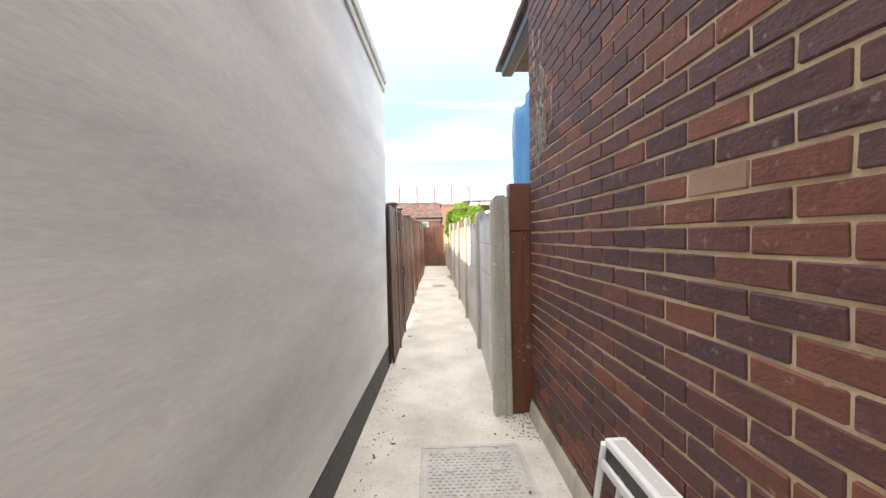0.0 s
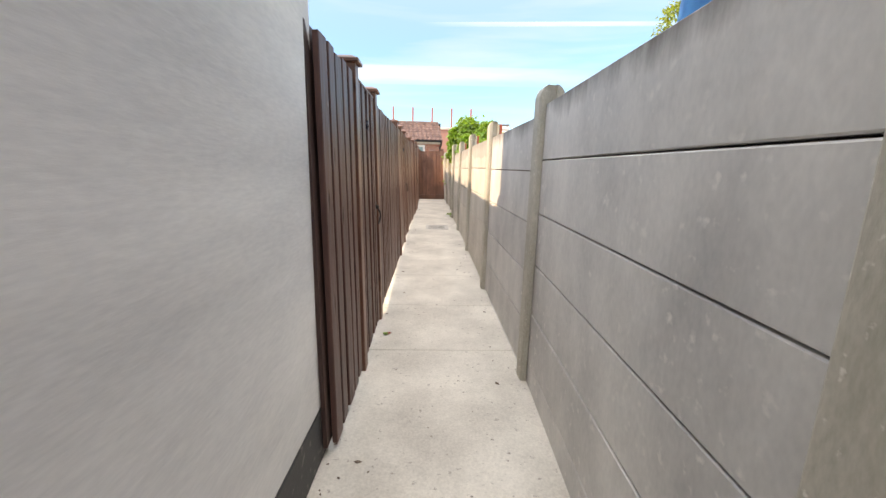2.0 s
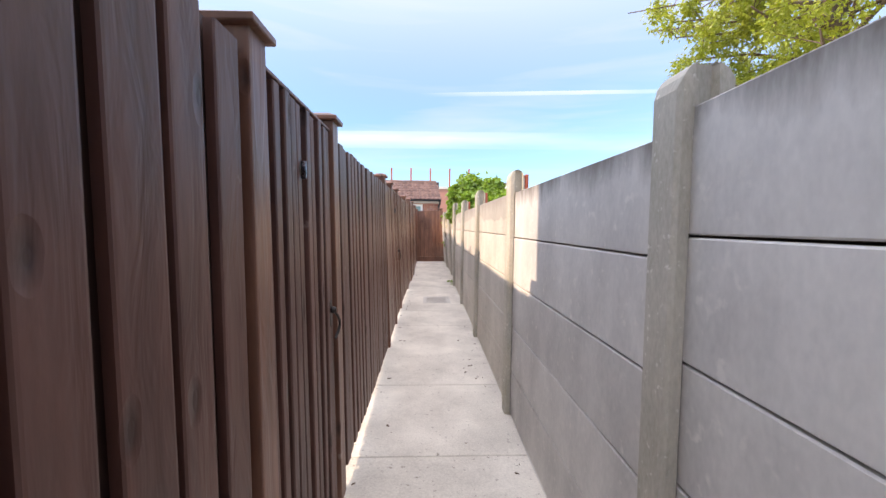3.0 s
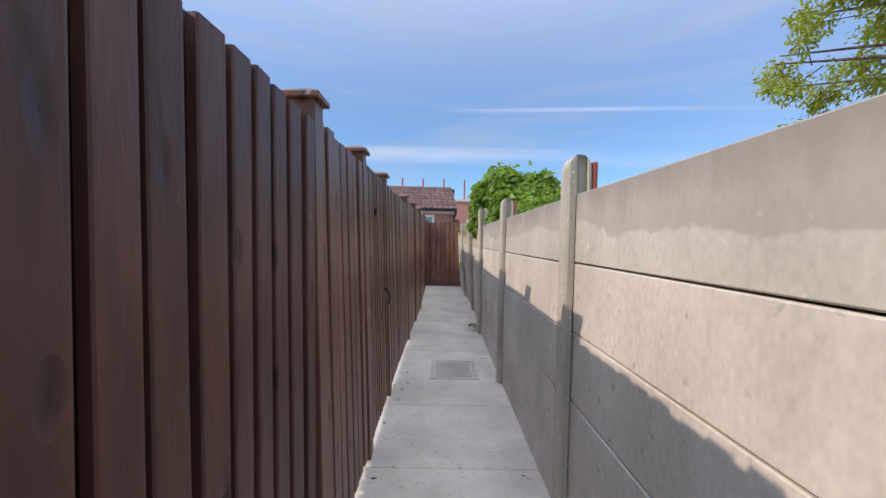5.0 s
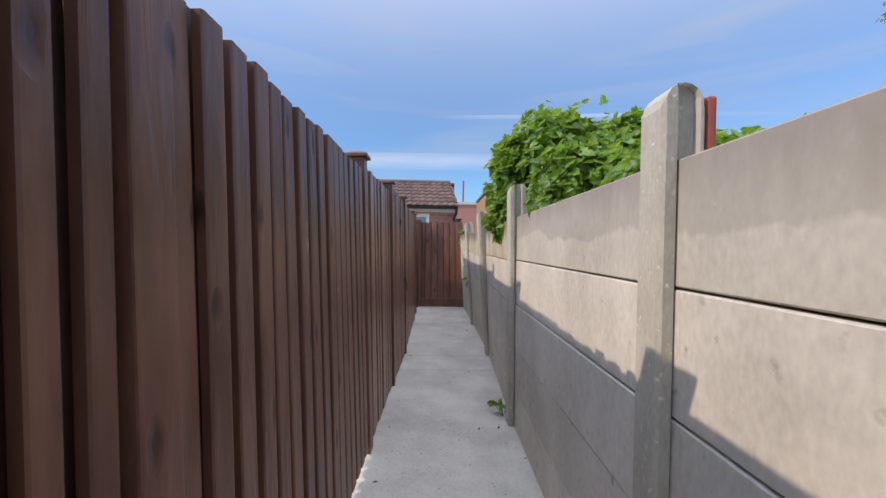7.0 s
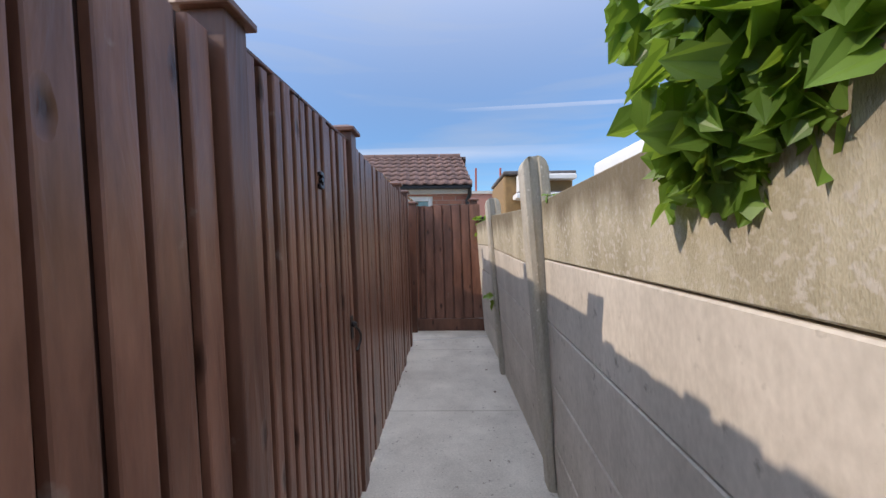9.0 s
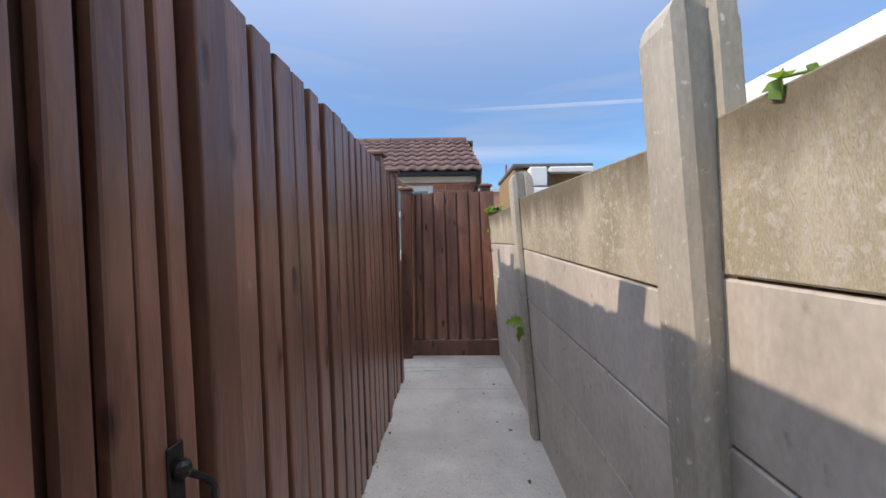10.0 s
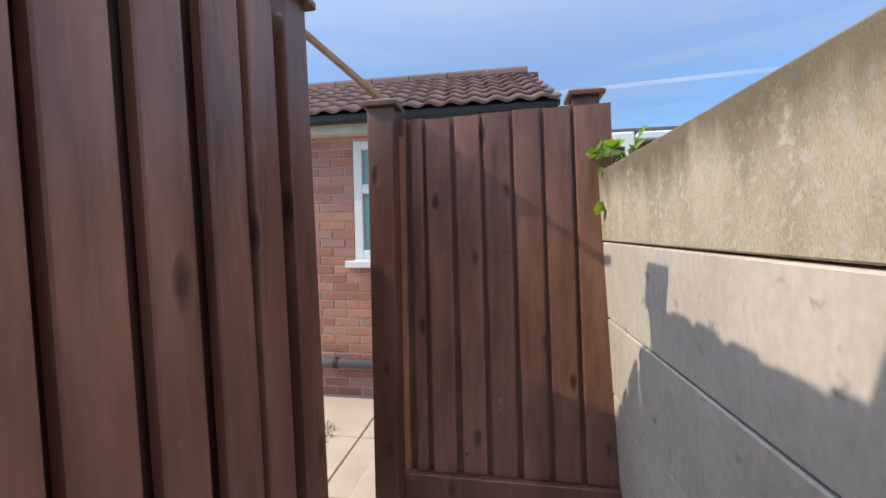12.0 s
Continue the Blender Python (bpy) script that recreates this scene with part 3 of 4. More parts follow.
def post_bm(h, w=0.135):
    """Slotted concrete post with chamfered edges and a rounded head."""
    bm = bmesh.new()
    d, c, s0, s1, g = 0.105, 0.010, 0.036, 0.090, 0.022
    out = [(0, c), (c, 0), (s0, 0), (s0 + 0.004, g), (s1 - 0.004, g), (s1, 0), (w - c, 0), (w, c),
           (w, d - c), (w - c, d), (s1, d), (s1 - 0.004, d - g), (s0 + 0.004, d - g), (s0, d), (c, d), (0, d - c)]
    levels = [(-0.35, 0.0), (h - 0.060, 0.0), (h - 0.034, 0.008), (h - 0.015, 0.022), (h - 0.004, 0.036), (h, 0.052)]
    rings = []
    for z, inset in levels:
        rings.append([bm.verts.new((min(max(x, inset), w - inset), min(max(y, inset * 0.12), d - inset * 0.12) - d / 2, z)) for x, y in out])
    n = len(out)
    for a, b in zip(rings, rings[1:]):
        for i in range(n):
            bm.faces.new((a[i], a[(i + 1) % n], b[(i + 1) % n], b[i]))
    bm.faces.new(rings[-1])
    bm.faces.new(rings[0][::-1])
    bmesh.ops.remove_doubles(bm, verts=bm.verts[:], dist=0.0005)
    return bm


def build_right_fence():
    for k, y in enumerate(POST_Y[:-1]):
        p = thing("fence_post", pose(POST_X[k], y, 0, 0, -POST_LEAN[k], 0), "weathered grey concrete fence post with a rounded head", "fence post", "concrete fence posts")
        part("shaft", post_bm(POST_TOP[k], 0.106 if k in (2, 3, 4) else 0.135), M_POST, p)
        if k in (2, 3, 4):
            part("red_strip", boxed((0.107, -0.050, 1.30), (0.130, 0.050, POST_TOP[k] - 0.03), 0.007, 2), M_RED, p, "red painted timber strip")
    for k in range(len(POST_Y) - 1):
        y0, y1 = POST_Y[k] + 0.030, POST_Y[k + 1] - 0.030
        xa, xb = POST_X[k] + 0.040, POST_X[k + 1] + 0.040
        lean = -(POST_LEAN[k] + POST_LEAN[k + 1]) / 2
        turn = -math.degrees(math.atan2(xb - xa, y1 - y0))
        b = thing("concrete_fence_panel", pose((xa + xb) / 2, (y0 + y1) / 2, 0, 0, lean, turn),
                  "grey concrete fence panel of five stacked boards" if k < 2 else "weathered pale concrete fence panel streaked with brown staining", "fence panel", "concrete fence panels")
        half = (y1 - y0) / 2
        z = PANEL_TOP[k]
        pitch = 0.2875 if k == 0 else (0.300 if k == 2 else 0.3055)
        for i in range(6):
            if k == 5 and i == 0:
                pitch = 0.287
            elif k == 5:
                pitch = 0.3055
            elif k == 7:
                pitch = 0.275 if i == 0 else 0.3055
            lo = max(z - pitch + 0.006, -0.2)
            bm = boxed((rng.uniform(0, 0.003), -half, lo), (0.046, half, z), 0.004)
            for v in bm.verts:
                v.co.z += PANEL_SLOPE[k] * v.co.y
            part("board", bm, (M_FENCE_TOP if i == 0 else M_FENCE) if k < 2 else ((M_FENCE_OLD if k > 4 else M_FENCE_MID_TOP) if i == 0 else M_FENCE_MID), b)
            z -= pitch
            if z < -0.08:
                break
        # dark backing added behind the boards so no light comes through the joints
        part("joint_light_stop", boxed((0.040, -half, -0.2), (0.0445, half, PANEL_TOP[k] - 0.06)), M_BARK, b)


# ---- brown timber fence ----
LEFT_POSTS = [4.86, 5.69, 7.92, 8.81, 9.70, 11.45, 12.58, 13.60, 15.46, 16.15]
BOARD_PITCH = [0.128, 0.072, 0.108, 0.114, 0.074, 0.104, 0.108, 0.068, 0.126, 0.112]
GATES = {(4.86, 5.69): "1", (8.81, 9.70): "2", (12.58, 13.60): "3"}


def left_x(y):
    return float(np.interp(y, [4.1, 6.5, 8.0, 9.5, 12.0, 13.5, 16.3], [-0.485, -0.475, -0.452, -0.445, -0.415, -0.372, -0.385]))


def left_lean(y):
    """Degrees by which the fence has settled outwards at its top."""
    return float(np.interp(y, [4.1, 7.0, 8.5, 11.0, 13.0, 16.3], [0.8, 1.5, 2.6, 2.6, 1.6, 1.3]))


def board_mesh(w, t, h, mat, worn=False):
    bm = bmesh.new()
    out = [(0, 0.0), (t * 0.8, 0.0), (t * 0.97, 0.003), (t, 0.008), (t, w - 0.008), (t * 0.96, w - 0.003), (t * 0.8, w), (0, w)]
    prism(bm, out, Matrix.Identity(4), h)
    me = mesh_of("board", bm, mat)
    if worn:
        me.materials.append(M_WORN)
        for p in me.polygons:
            if p.center.x > t * 0.8 and p.center.y > w - 0.0050:
                p.material_index = 1
    return me


def fence_top(y):
    return float(np.interp(y, [7.0, 8.5, 10.8, 12.6, 15.4, 16.1], [1.645, 1.690, 1.708, 1.748, 1.745, 1.755]))


BOARDS = {}


def add_boards(parent, y0, y1, x, pitch, z0, top, mat):
    """Boards on an alternating front and back layer, from y0 to y1 in the parent's space (which is the world's, moved only)."""
    n = max(1, round((y1 - y0) / pitch))
    step = (y1 - y0) / n
    for i in range(n):
        wide = round(step * rng.choice((0.62, 0.66, 0.70) if pitch < 0.08 else (0.72, 0.76, 0.80)), 3)
        h = round(top - z0 + rng.choice((-0.006, -0.003, 0, 0, 0.003)), 3)
        worn = rng.random() < 0.22
        key = (wide, h, mat.name, worn)
        if key not in BOARDS:
            BOARDS[key] = board_mesh(wide, 0.023, h, mat, worn)
        ob = part("board", BOARDS[key], None, parent)
        ob.matrix_basis = pose(x + rng.uniform(-0.003, 0.003), y0 + i * step + rng.uniform(-0.006, 0.006), z0 + rng.uniform(-0.003, 0.003),
                               rng.uniform(-0.25, 0.25), rng.uniform(-0.2, 0.2), rng.uniform(-2.5, 2.5))


def back_layer(parent, y0, y1, x, z0, top, pitch):
    n = max(1, round((y1 - y0) / pitch))
    step = (y1 - y0) / n
    h = round(top - z0 + 0.018, 3)
    key = ("back", round(step, 3), h)
    if key not in BOARDS:
        BOARDS[key] = mesh_of("back_board", boxed((-0.030, -step * 0.40, 0), (-0.012, step * 0.40, h)), M_WOOD_SHADED)
    for i in range(n + 1):
        ob = part("back_board", BOARDS[key], None, parent)
        ob.matrix_basis = pose(x, y0 + i * step - step * 0.08 + (0.02 if i == 0 else 0), z0 + rng.uniform(-0.004, 0.002))
        if pitch > 0.10 and i % 3 == 1:
            ob.matrix_basis = ob.matrix_basis @ Matrix.Diagonal((1, 0.80, 1, 1))


def wooden_post(y, z, x, cap=True, name="fence_post", lean=0.0):
    p = thing(name, pose(x, y, 0, 0, -lean, 0), "brown stained square timber post with a flat cap", "fence post", "brown timber fence posts")
    part("shaft", boxed((-0.075, -0.049, -0.15), (0.030, 0.049, z - 0.03), 0.005, 2), M_WOOD, p)
    if cap:
        bm = boxed((-0.095, -0.07, z - 0.03), (0.050, 0.07, z - 0.010), 0.003)
        made = bmesh.ops.create_cone(bm, cap_ends=True, segments=4, radius1=0.088, radius2=0.045, depth=0.016,
                                     matrix=Matrix.Translation((-0.022, 0, z)) @ Matrix.Rotation(radians(45), 4, "Z"))
        part("cap", bm, M_WOOD, p)
    return p


NUMBER_AT = {"1": (0.42, 1.42, 0.080), "2": (0.45, 1.435, 0.073), "3": (0.436, 1.49, 0.090)}


def digit_bm(text):
    cu = bpy.data.curves.new("digit", "FONT")
    cu.body, cu.size, cu.extrude, cu.bevel_depth, cu.align_x, cu.align_y = text, NUMBER_AT[text][2], 0.006, 0.003, "CENTER", "CENTER"
    ob = bpy.data.objects.new("digit", cu)
    scene.collection.objects.link(ob)
    me = bpy.data.meshes.new_from_object(ob.evaluated_get(bpy.context.evaluated_depsgraph_get()))
    bpy.data.objects.remove(ob)
    me.materials.clear()
    me.materials.append(M_CHROME)
    return me


def build_left_fence():
    for y in LEFT_POSTS:
        wooden_post(y, fence_top(y) + 0.085, left_x(y), lean=left_lean(y))
    for a, b, pitch in zip([4.125] + LEFT_POSTS, LEFT_POSTS, BOARD_PITCH):
        y0, y1 = a + (0.048 if a in LEFT_POSTS else 0), b - 0.048
        top = fence_top((a + b) / 2)
        mid = (y0 + y1) / 2
        turn = -math.degrees(math.atan2(left_x(b) - left_x(a), b - a))
        place = pose(left_x(mid), mid, 0, 0, -left_lean(mid), turn)
        if (a, b) in GATES:
            t = thing("garden_gate", place, "closed brown boarded garden gate with a house number and ring latch", "gate", "gates in the brown fence")
        else:
            t = thing("timber_fence_panel", place, "brown stained vertical board fence panel", "fence panel", "brown fence panels")
        z0 = ground_z(mid) + (0.038 if mid < 12 else 0.014)
        # wood colour carries the light of each stretch: dim near, bright far
        add_boards(t, y0 - mid, y1 - mid, -0.004, pitch, z0, top, M_WOOD_NEAR if mid < 7.9 else (M_WOOD if mid < 12 else M_WOOD_FAR))
        back_layer(t, y0 - mid, y1 - mid, -0.004, z0 + 0.01, top, pitch)
        for z in (0.25, 0.9, top - 0.2):
            part("rail", boxed((-0.085, y0 - mid, z), (-0.036, y1 - mid, z + 0.08), 0.003), M_WOOD_SHADED, t)
        if (a, b) in GATES:
            part("top_rail", boxed((-0.04, y0 - mid, top + 0.006), (0.014, y1 - mid, top + 0.018), 0.002), M_WOOD, t)
            num = part("house_number", digit_bm(GATES[(a, b)]), None, t, "worn chrome house number " + GATES[(a, b)])
            num.matrix_basis = Matrix.Translation((0.024, (y1 - mid) - NUMBER_AT[GATES[(a, b)]][0], NUMBER_AT[GATES[(a, b)]][1])) @ Matrix(((0, 0, 1, 0), (1, 0, 0, 0), (0, 1, 0, 0), (0, 0, 0, 1)))
            yl = y1 - mid - 0.07
            bm = boxed((0.016, yl - 0.035, 0.80), (0.022, yl + 0.0, 0.91), 0.002)
            bmesh.ops.create_uvsphere(bm, u_segments=10, v_segments=6, radius=0.016, matrix=Matrix.Translation((0.03, yl - 0.018, 0.87)))
            latch = part("latch", bm, M_IRON, t, "black iron ring latch")
            bm = bmesh.new()
            pts = [Vector((0.034 + 0.012 * math.sin(i / 10 * math.pi), yl - 0.018 + 0.055 * math.sin(i / 10 * math.pi * 0.9), 0.865 - 0.125 * (i / 10))) for i in range(11)]
            tube(bm, pts, 0.006, 6)
            part("ring_handle", bm, M_IRON, latch)


# ---- end of the alley ----
END_Y = 16.92


def build_end_panel():
    wooden_post(END_Y - 0.10, 1.775, -0.375, True, "gate_post")
    t = thing("timber_fence_panel", pose(0, END_Y, 0), "brown board panel closing the alley over a wide kick board", "fence panel", "brown fence panels")
    x0, x1 = -0.395, 0.56
    edges = [(-0.380, 0.052), (-0.306, 0.052), (-0.238, 0.104), (-0.115, 0.105), (0.006, 0.107), (0.128, 0.108), (0.250, 0.105), (0.370, 0.140)]
    for i, (x, wide) in enumerate(edges):
        f = i / len(edges)
        h = 1.520 + (0.0, -0.004, -0.010, -0.004, 0.002, 0.008, 0.008, 0.010)[i]
        bm = bmesh.new()
        prism(bm, [(0, 0.019), (0, 0.005), (0.003, 0.001), (0.010, 0), (wide - 0.010, 0), (wide - 0.003, 0.001), (wide, 0.005), (wide, 0.019)], Matrix.Identity(4), h)
        ob = part("board", mesh_of("board", bm, M_WOOD_FAR), None, t)
        ob.matrix_basis = pose(x + 0.048 * f, -0.022 + rng.uniform(-0.002, 0.002), 0.210, 0, -2.4 * f, rng.uniform(-1.2, 1.2))
        strip = mesh_of("back_board", boxed((-0.034, 0.002, 0.12), (0.030, 0.018, 1.722 + 0.004 * i)), M_WOOD)
        part("back_board", strip, None, t).matrix_basis = pose(x - 0.008 + 0.048 * f, 0, 0, 0, -2.4 * f, 0)
    part("kick_board", boxed((x0, -0.045, 0.046), (x1 + 0.02, 0.0, 0.205), 0.004), M_WOOD, t, "wide brown kick board")
    for z in (0.3, 0.95, 1.5):
        part("rail", boxed((x0, 0.022, z), (x1, 0.07, z + 0.08)), M_WOOD_SHADED, t)
    bm = bmesh.new()
    for x, z in ((0.10, 1.17), (-0.08, 0.30), (0.02, 0.30)):
        bmesh.ops.create_uvsphere(bm, u_segments=6, v_segments=4, radius=0.007, matrix=Matrix.Translation((x, -0.024, z)))
    tagged(part("nail_heads", bm, M_CHROME, t), kind="stuff")
    wooden_post(END_Y + 0.10, 1.83, 0.44, True, "fence_post")
    s = thing("brace", pose(0, 0, 0), "raw pine batten bracing the gate post", "batten")
    bm = bmesh.new()
    rod(bm, (-0.85, 16.47, 2.17), (-0.385, END_Y - 0.06, 1.775), 0.016, 0.016, 6)
    part("batten", bm, M_STICK, s)


def build_open_gate():
    """The last gate stands open into the garden."""
    t = thing("garden_gate", pose(-0.475, 16.245, 0, 0, 0, 64.4), "brown boarded garden gate standing open into the garden", "gate", "gates in the brown fence")
    add_boards(t, 0.0, 0.83, 0.0, 0.104, -0.08, 1.66, M_WOOD_FAR)
    back_layer(t, 0.0, 0.81, 0.0, -0.07, 1.64, 0.104)
    for z in (0.12, 0.80, 1.42):
        part("rail", boxed((-0.050, 0.0, z), (-0.004, 0.83, z + 0.08), 0.003), M_WOOD, t)
    for z in (0.14, 1.44):
        part("hinge", boxed((0.024, -0.02, z), (0.030, 0.26, z + 0.035), 0.002), M_IRON, t, "black iron strap hinge")


# ---- house across the garden ----
HOUSE_Y, HOUSE_R = 18.42, 0.42


def build_far_house():
    h = thing("house", pose(0, HOUSE_Y, 0), "single-storey red brick house with brown pantiled roof and white window", "house")
    wl_, wr = -6.0, HOUSE_R
    wx0, wx1, wz0, wz1 = -1.18, -0.20, 1.03, 2.02
    bm = bmesh.new()
    for lo, hi in [((wl_, -0.5), (wx0, 2.2)), ((wx1, -0.5), (wr, 2.2)), ((wx0, -0.5), (wx1, wz0)), ((wx0, wz1), (wx1, 2.2))]:
        box(bm, (lo[0], 0.008, lo[1]), (hi[0], 0.25, hi[1]))
    part("wall", bm, M_MORTAR2, h, "pale mortar wall behind the bricks")
    part("side_wall", boxed((wr - 0.25, 0.251, -0.5), (wr, 3.0, 2.2)), M_BRICK2_J, h)
    bm = bmesh.new()
    prism(bm, [(0.25, 2.201), (2.5, 2.201), (1.30, 2.88)], Matrix(((0, 0, 1, wr - 0.2), (1, 0, 0, 0), (0, 1, 0, 0), (0, 0, 0, 1))), 0.18)
    part("gable", bm, M_BRICK2_J, h)
    near = [mesh_of("brick", boxed((0, 0, 0), (0.212, 0.05, 0.063), 0.003), M_BRICK2)]
    rest = bmesh.new()
    for c in range(31):
        z = -0.15 + c * 0.0755
        x = wr - 0.214 - (0.1125 if c % 2 else 0)
        if c % 2:
            box(rest, (wr - 0.102, 0, z), (wr, 0.04, z + 0.064))
        while x > -3.4:
            inside = x + 0.214 > wx0 - 0.02 and x < wx1 + 0.02 and wz0 - 0.06 < z + 0.03 < wz1
            if inside:
                cl, cr = x, x + 0.214
                if cl < wx0 - 0.05:
                    box(rest, (cl, 0, z), (wx0 - 0.004, 0.04, z + 0.064))
                elif cr > wx1 + 0.05:
                    box(rest, (wx1 + 0.004, 0, z), (cr, 0.04, z + 0.064))
            elif -2.9 < x < -0.9:
                ob = part("brick", near[0], None, h)
                ob.matrix_basis = pose(x, rng.uniform(-0.002, 0.002), z)
            else:
                box(rest, (x, rng.uniform(-0.002, 0.002), z), (x + 0.214, 0.04, z + 0.064))
            x -= 0.225
    part("brickwork", rest, M_BRICK2_J, h)["kind"] = "stuff"
    pipe = part("waste_pipe", rod(bmesh.new(), (-4, -0.06, 0.15), (wr, -0.06, 0.15), 0.04, 0.04, 14), M_SLATE, h, "blue-grey plastic waste pipe along the wall", True)
    for x in (-3.4, -2.3, -1.36, -0.5):
        part("collar", rod(bmesh.new(), (x, -0.06, 0.15), (x + 0.03, -0.06, 0.15), 0.05, 0.05, 14), M_BLACK, pipe)
    part("fascia", boxed((wl_, -0.10, 2.06), (wr + 0.03, -0.07, 2.17), 0.003), M_PAINTED, h, "pale soffit and fascia board")
    part("soffit", boxed((wl_, -0.07, 2.06), (wr + 0.03, 0.0, 2.075)), M_PAINTED, h)
    bm = bmesh.new()
    box(bm, (wl_, -0.20, 2.13), (wr + 0.05, -0.105, 2.195), 0.02, 3)
    part("gutter", bm, M_BLACK, h, "black plastic gutter")
    bm = bmesh.new()
    tube(bm, [(wr + 0.02, -0.16, 2.14), (wr + 0.02, -0.08, 2.04), (wr - 0.02, -0.05, 1.95), (wr - 0.02, -0.05, -0.15)], 0.034, 10)
    part("downpipe", bm, M_BLACK, h, "dark downpipe")
    # window
    win = part("window", boxed((wx0, -0.005, wz0 - 0.07), (wx1, 0.02, wz0 - 0.001), 0.004), M_WHITE, h, "white plastic casement window with frosted panes")
    bm = bmesh.new()
    fw = 0.075
    box(bm, (wx0, 0.0, wz0), (wx0 + fw, 0.07, wz1), 0.006)
    box(bm, (wx1 - fw, 0.0, wz0), (wx1, 0.07, wz1), 0.006)
    box(bm, (wx0 + fw, 0.0, wz1 - fw), (wx1 - fw, 0.07, wz1), 0.006)
    box(bm, (wx0 + fw, 0.0, wz0), (wx1 - fw, 0.07, wz0 + fw), 0.006)
    box(bm, (wx0 + fw, 0.0, wz1 - 0.44), (wx1 - fw, 0.07, wz1 - 0.36), 0.006)
    part("frame", bm, M_WHITE, win)
    part("pane", boxed((wx0 + fw, 0.03, wz0 + fw), (wx1 - fw, 0.05, wz1 - 0.44)), M_GLASS, win)
    part("pane", boxed((wx0 + fw, 0.03, wz1 - 0.36), (wx1 - fw, 0.05, wz1 - fw)), M_GLASS, win)
    part("sill", boxed((wx0 - 0.07, -0.06, wz0 - 0.07), (wx1 + 0.07, 0.0, wz0 - 0.012), 0.006), M_WHITE, h, "white window sill")
    # roof: S-shaped tiles in courses
    run, rise = 1.50, 0.78
    slope = math.atan2(rise, run)
    length = math.hypot(run, rise)
    rows, tw = 7, 0.168
    step = length / rows
    bm = bmesh.new()
    nseg = 6
    top, bot = [], []
    for j in range(2):
        for i in range(nseg + 1):
            u = i / nseg
            prof = 0.013 * math.sin(u * 2 * math.pi) + 0.004
            v = bm.verts.new((u * tw * 1.02, j * (step + 0.05), prof + (0.028 if j == 0 else 0.0)))
            (top if j else bot).append(v)
    lower = [bm.verts.new((v.co.x, 0.0, v.co.z - 0.022)) for v in bot]
    for i in range(nseg):
        bm.faces.new((bot[i], bot[i + 1], top[i + 1], top[i]))
        bm.faces.new((lower[i], lower[i + 1], bot[i + 1], bot[i]))
    tile = mesh_of("tile", bm, M_TILE, True)
    slab = prism(bmesh.new(), [(wl_, 0), (wr + 0.06, 0), (wr - 0.10, length), (wl_, length)], Matrix.Translation((0, 0, -0.05)), 0.038)
    roof = part("roof", slab, M_TILE_DARK, h, "brown clay pantile roof")
    roof.matrix_basis = Matrix.Translation((0, -0.20, 2.20)) @ Matrix.Rotation(slope, 4, "X")
    for r in range(rows):
        x = wr + 0.07 - 0.16 * (r + 0.5) / rows - tw
        while x > -4.4:
            ob = part("tile", tile, None, roof)
            ob.matrix_basis = pose(x, r * step - 0.02, 0.0, rng.uniform(-0.5, 0.5), 0, rng.uniform(-0.6, 0.6))
            x -= tw
    back = part("rear_roof", boxed((wl_, 0, -0.05), (wr + 0.02, length, 0.0)), M_TILE_DARK, h)
    back.matrix_basis = Matrix.Translation((0, 1.30 + run, 2.20)) @ Matrix.Rotation(math.pi, 4, "Z") @ Matrix.Translation((-(wl_ + wr + 0.02), 0, 0)) @ Matrix.Rotation(slope, 4, "X")
    bm = bmesh.new()
    x = wr - 0.09
    while x > -5.8:
        bmesh.ops.create_cone(bm, cap_ends=True, segments=12, radius1=0.085, radius2=0.085, depth=0.43,
                              matrix=Matrix.Translation((x - 0.22, 1.30, 2.96)) @ Matrix.Rotation(math.pi / 2, 4, "Y"))
        x -= 0.44
    part("ridge_tiles", bm, M_TILE, roof).matrix_basis = roof.matrix_basis.inverted()


def build_garden():
    p = thing("patio", pose(0, 0, 0), "beige stone paving slabs in the garden", "paving", kind="structure")
    y = 15.95
    while y < 18.3:
        x = 0.9
        while x > -4.5:
            part("paving_slab", boxed((x - 0.595, y, -0.3), (x, min(y + 0.595, 18.40), -0.145), 0.005), M_SLAB, p)
            x -= 0.605
        y += 0.605
    part("threshold", boxed((-0.65, 16.0, -0.4), (-0.445, 17.3, 0.0), 0.005), M_SLAB, p)
    bm = bmesh.new()
    for _ in range(2600):
        x, y = rng.uniform(-3.0, -1.10), rng.uniform(17.1, 17.88)
        hgt, a = rng.uniform(-0.12, -0.085), rng.uniform(0, 6.28)
        dx, dy = 0.004 * math.cos(a), 0.004 * math.sin(a)
        t = (x + rng.uniform(-0.02, 0.02), y + rng.uniform(-0.02, 0.02), hgt)
        bm.faces.new([bm.verts.new(v) for v in ((x - dx, y - dy, -0.15), (x + dx, y + dy, -0.15), t)])
    g = new("grass", mesh_of("grass", bm, M_GRASS))
    tagged(g, "small patch of short green lawn beside the paving", "grass", kind="stuff")


def leaf_shape(kind):
    if kind == "ivy":
        return [(0, 0), (0.30, -0.10), (0.52, 0.22), (0.30, 0.36), (0.34, 0.66), (0.0, 1.0), (-0.34, 0.66), (-0.30, 0.36), (-0.52, 0.22), (-0.30, -0.10)]
    return [(0, 0), (0.22, 0.3), (0.18, 0.7), (0, 1.0), (-0.18, 0.7), (-0.22, 0.3)]


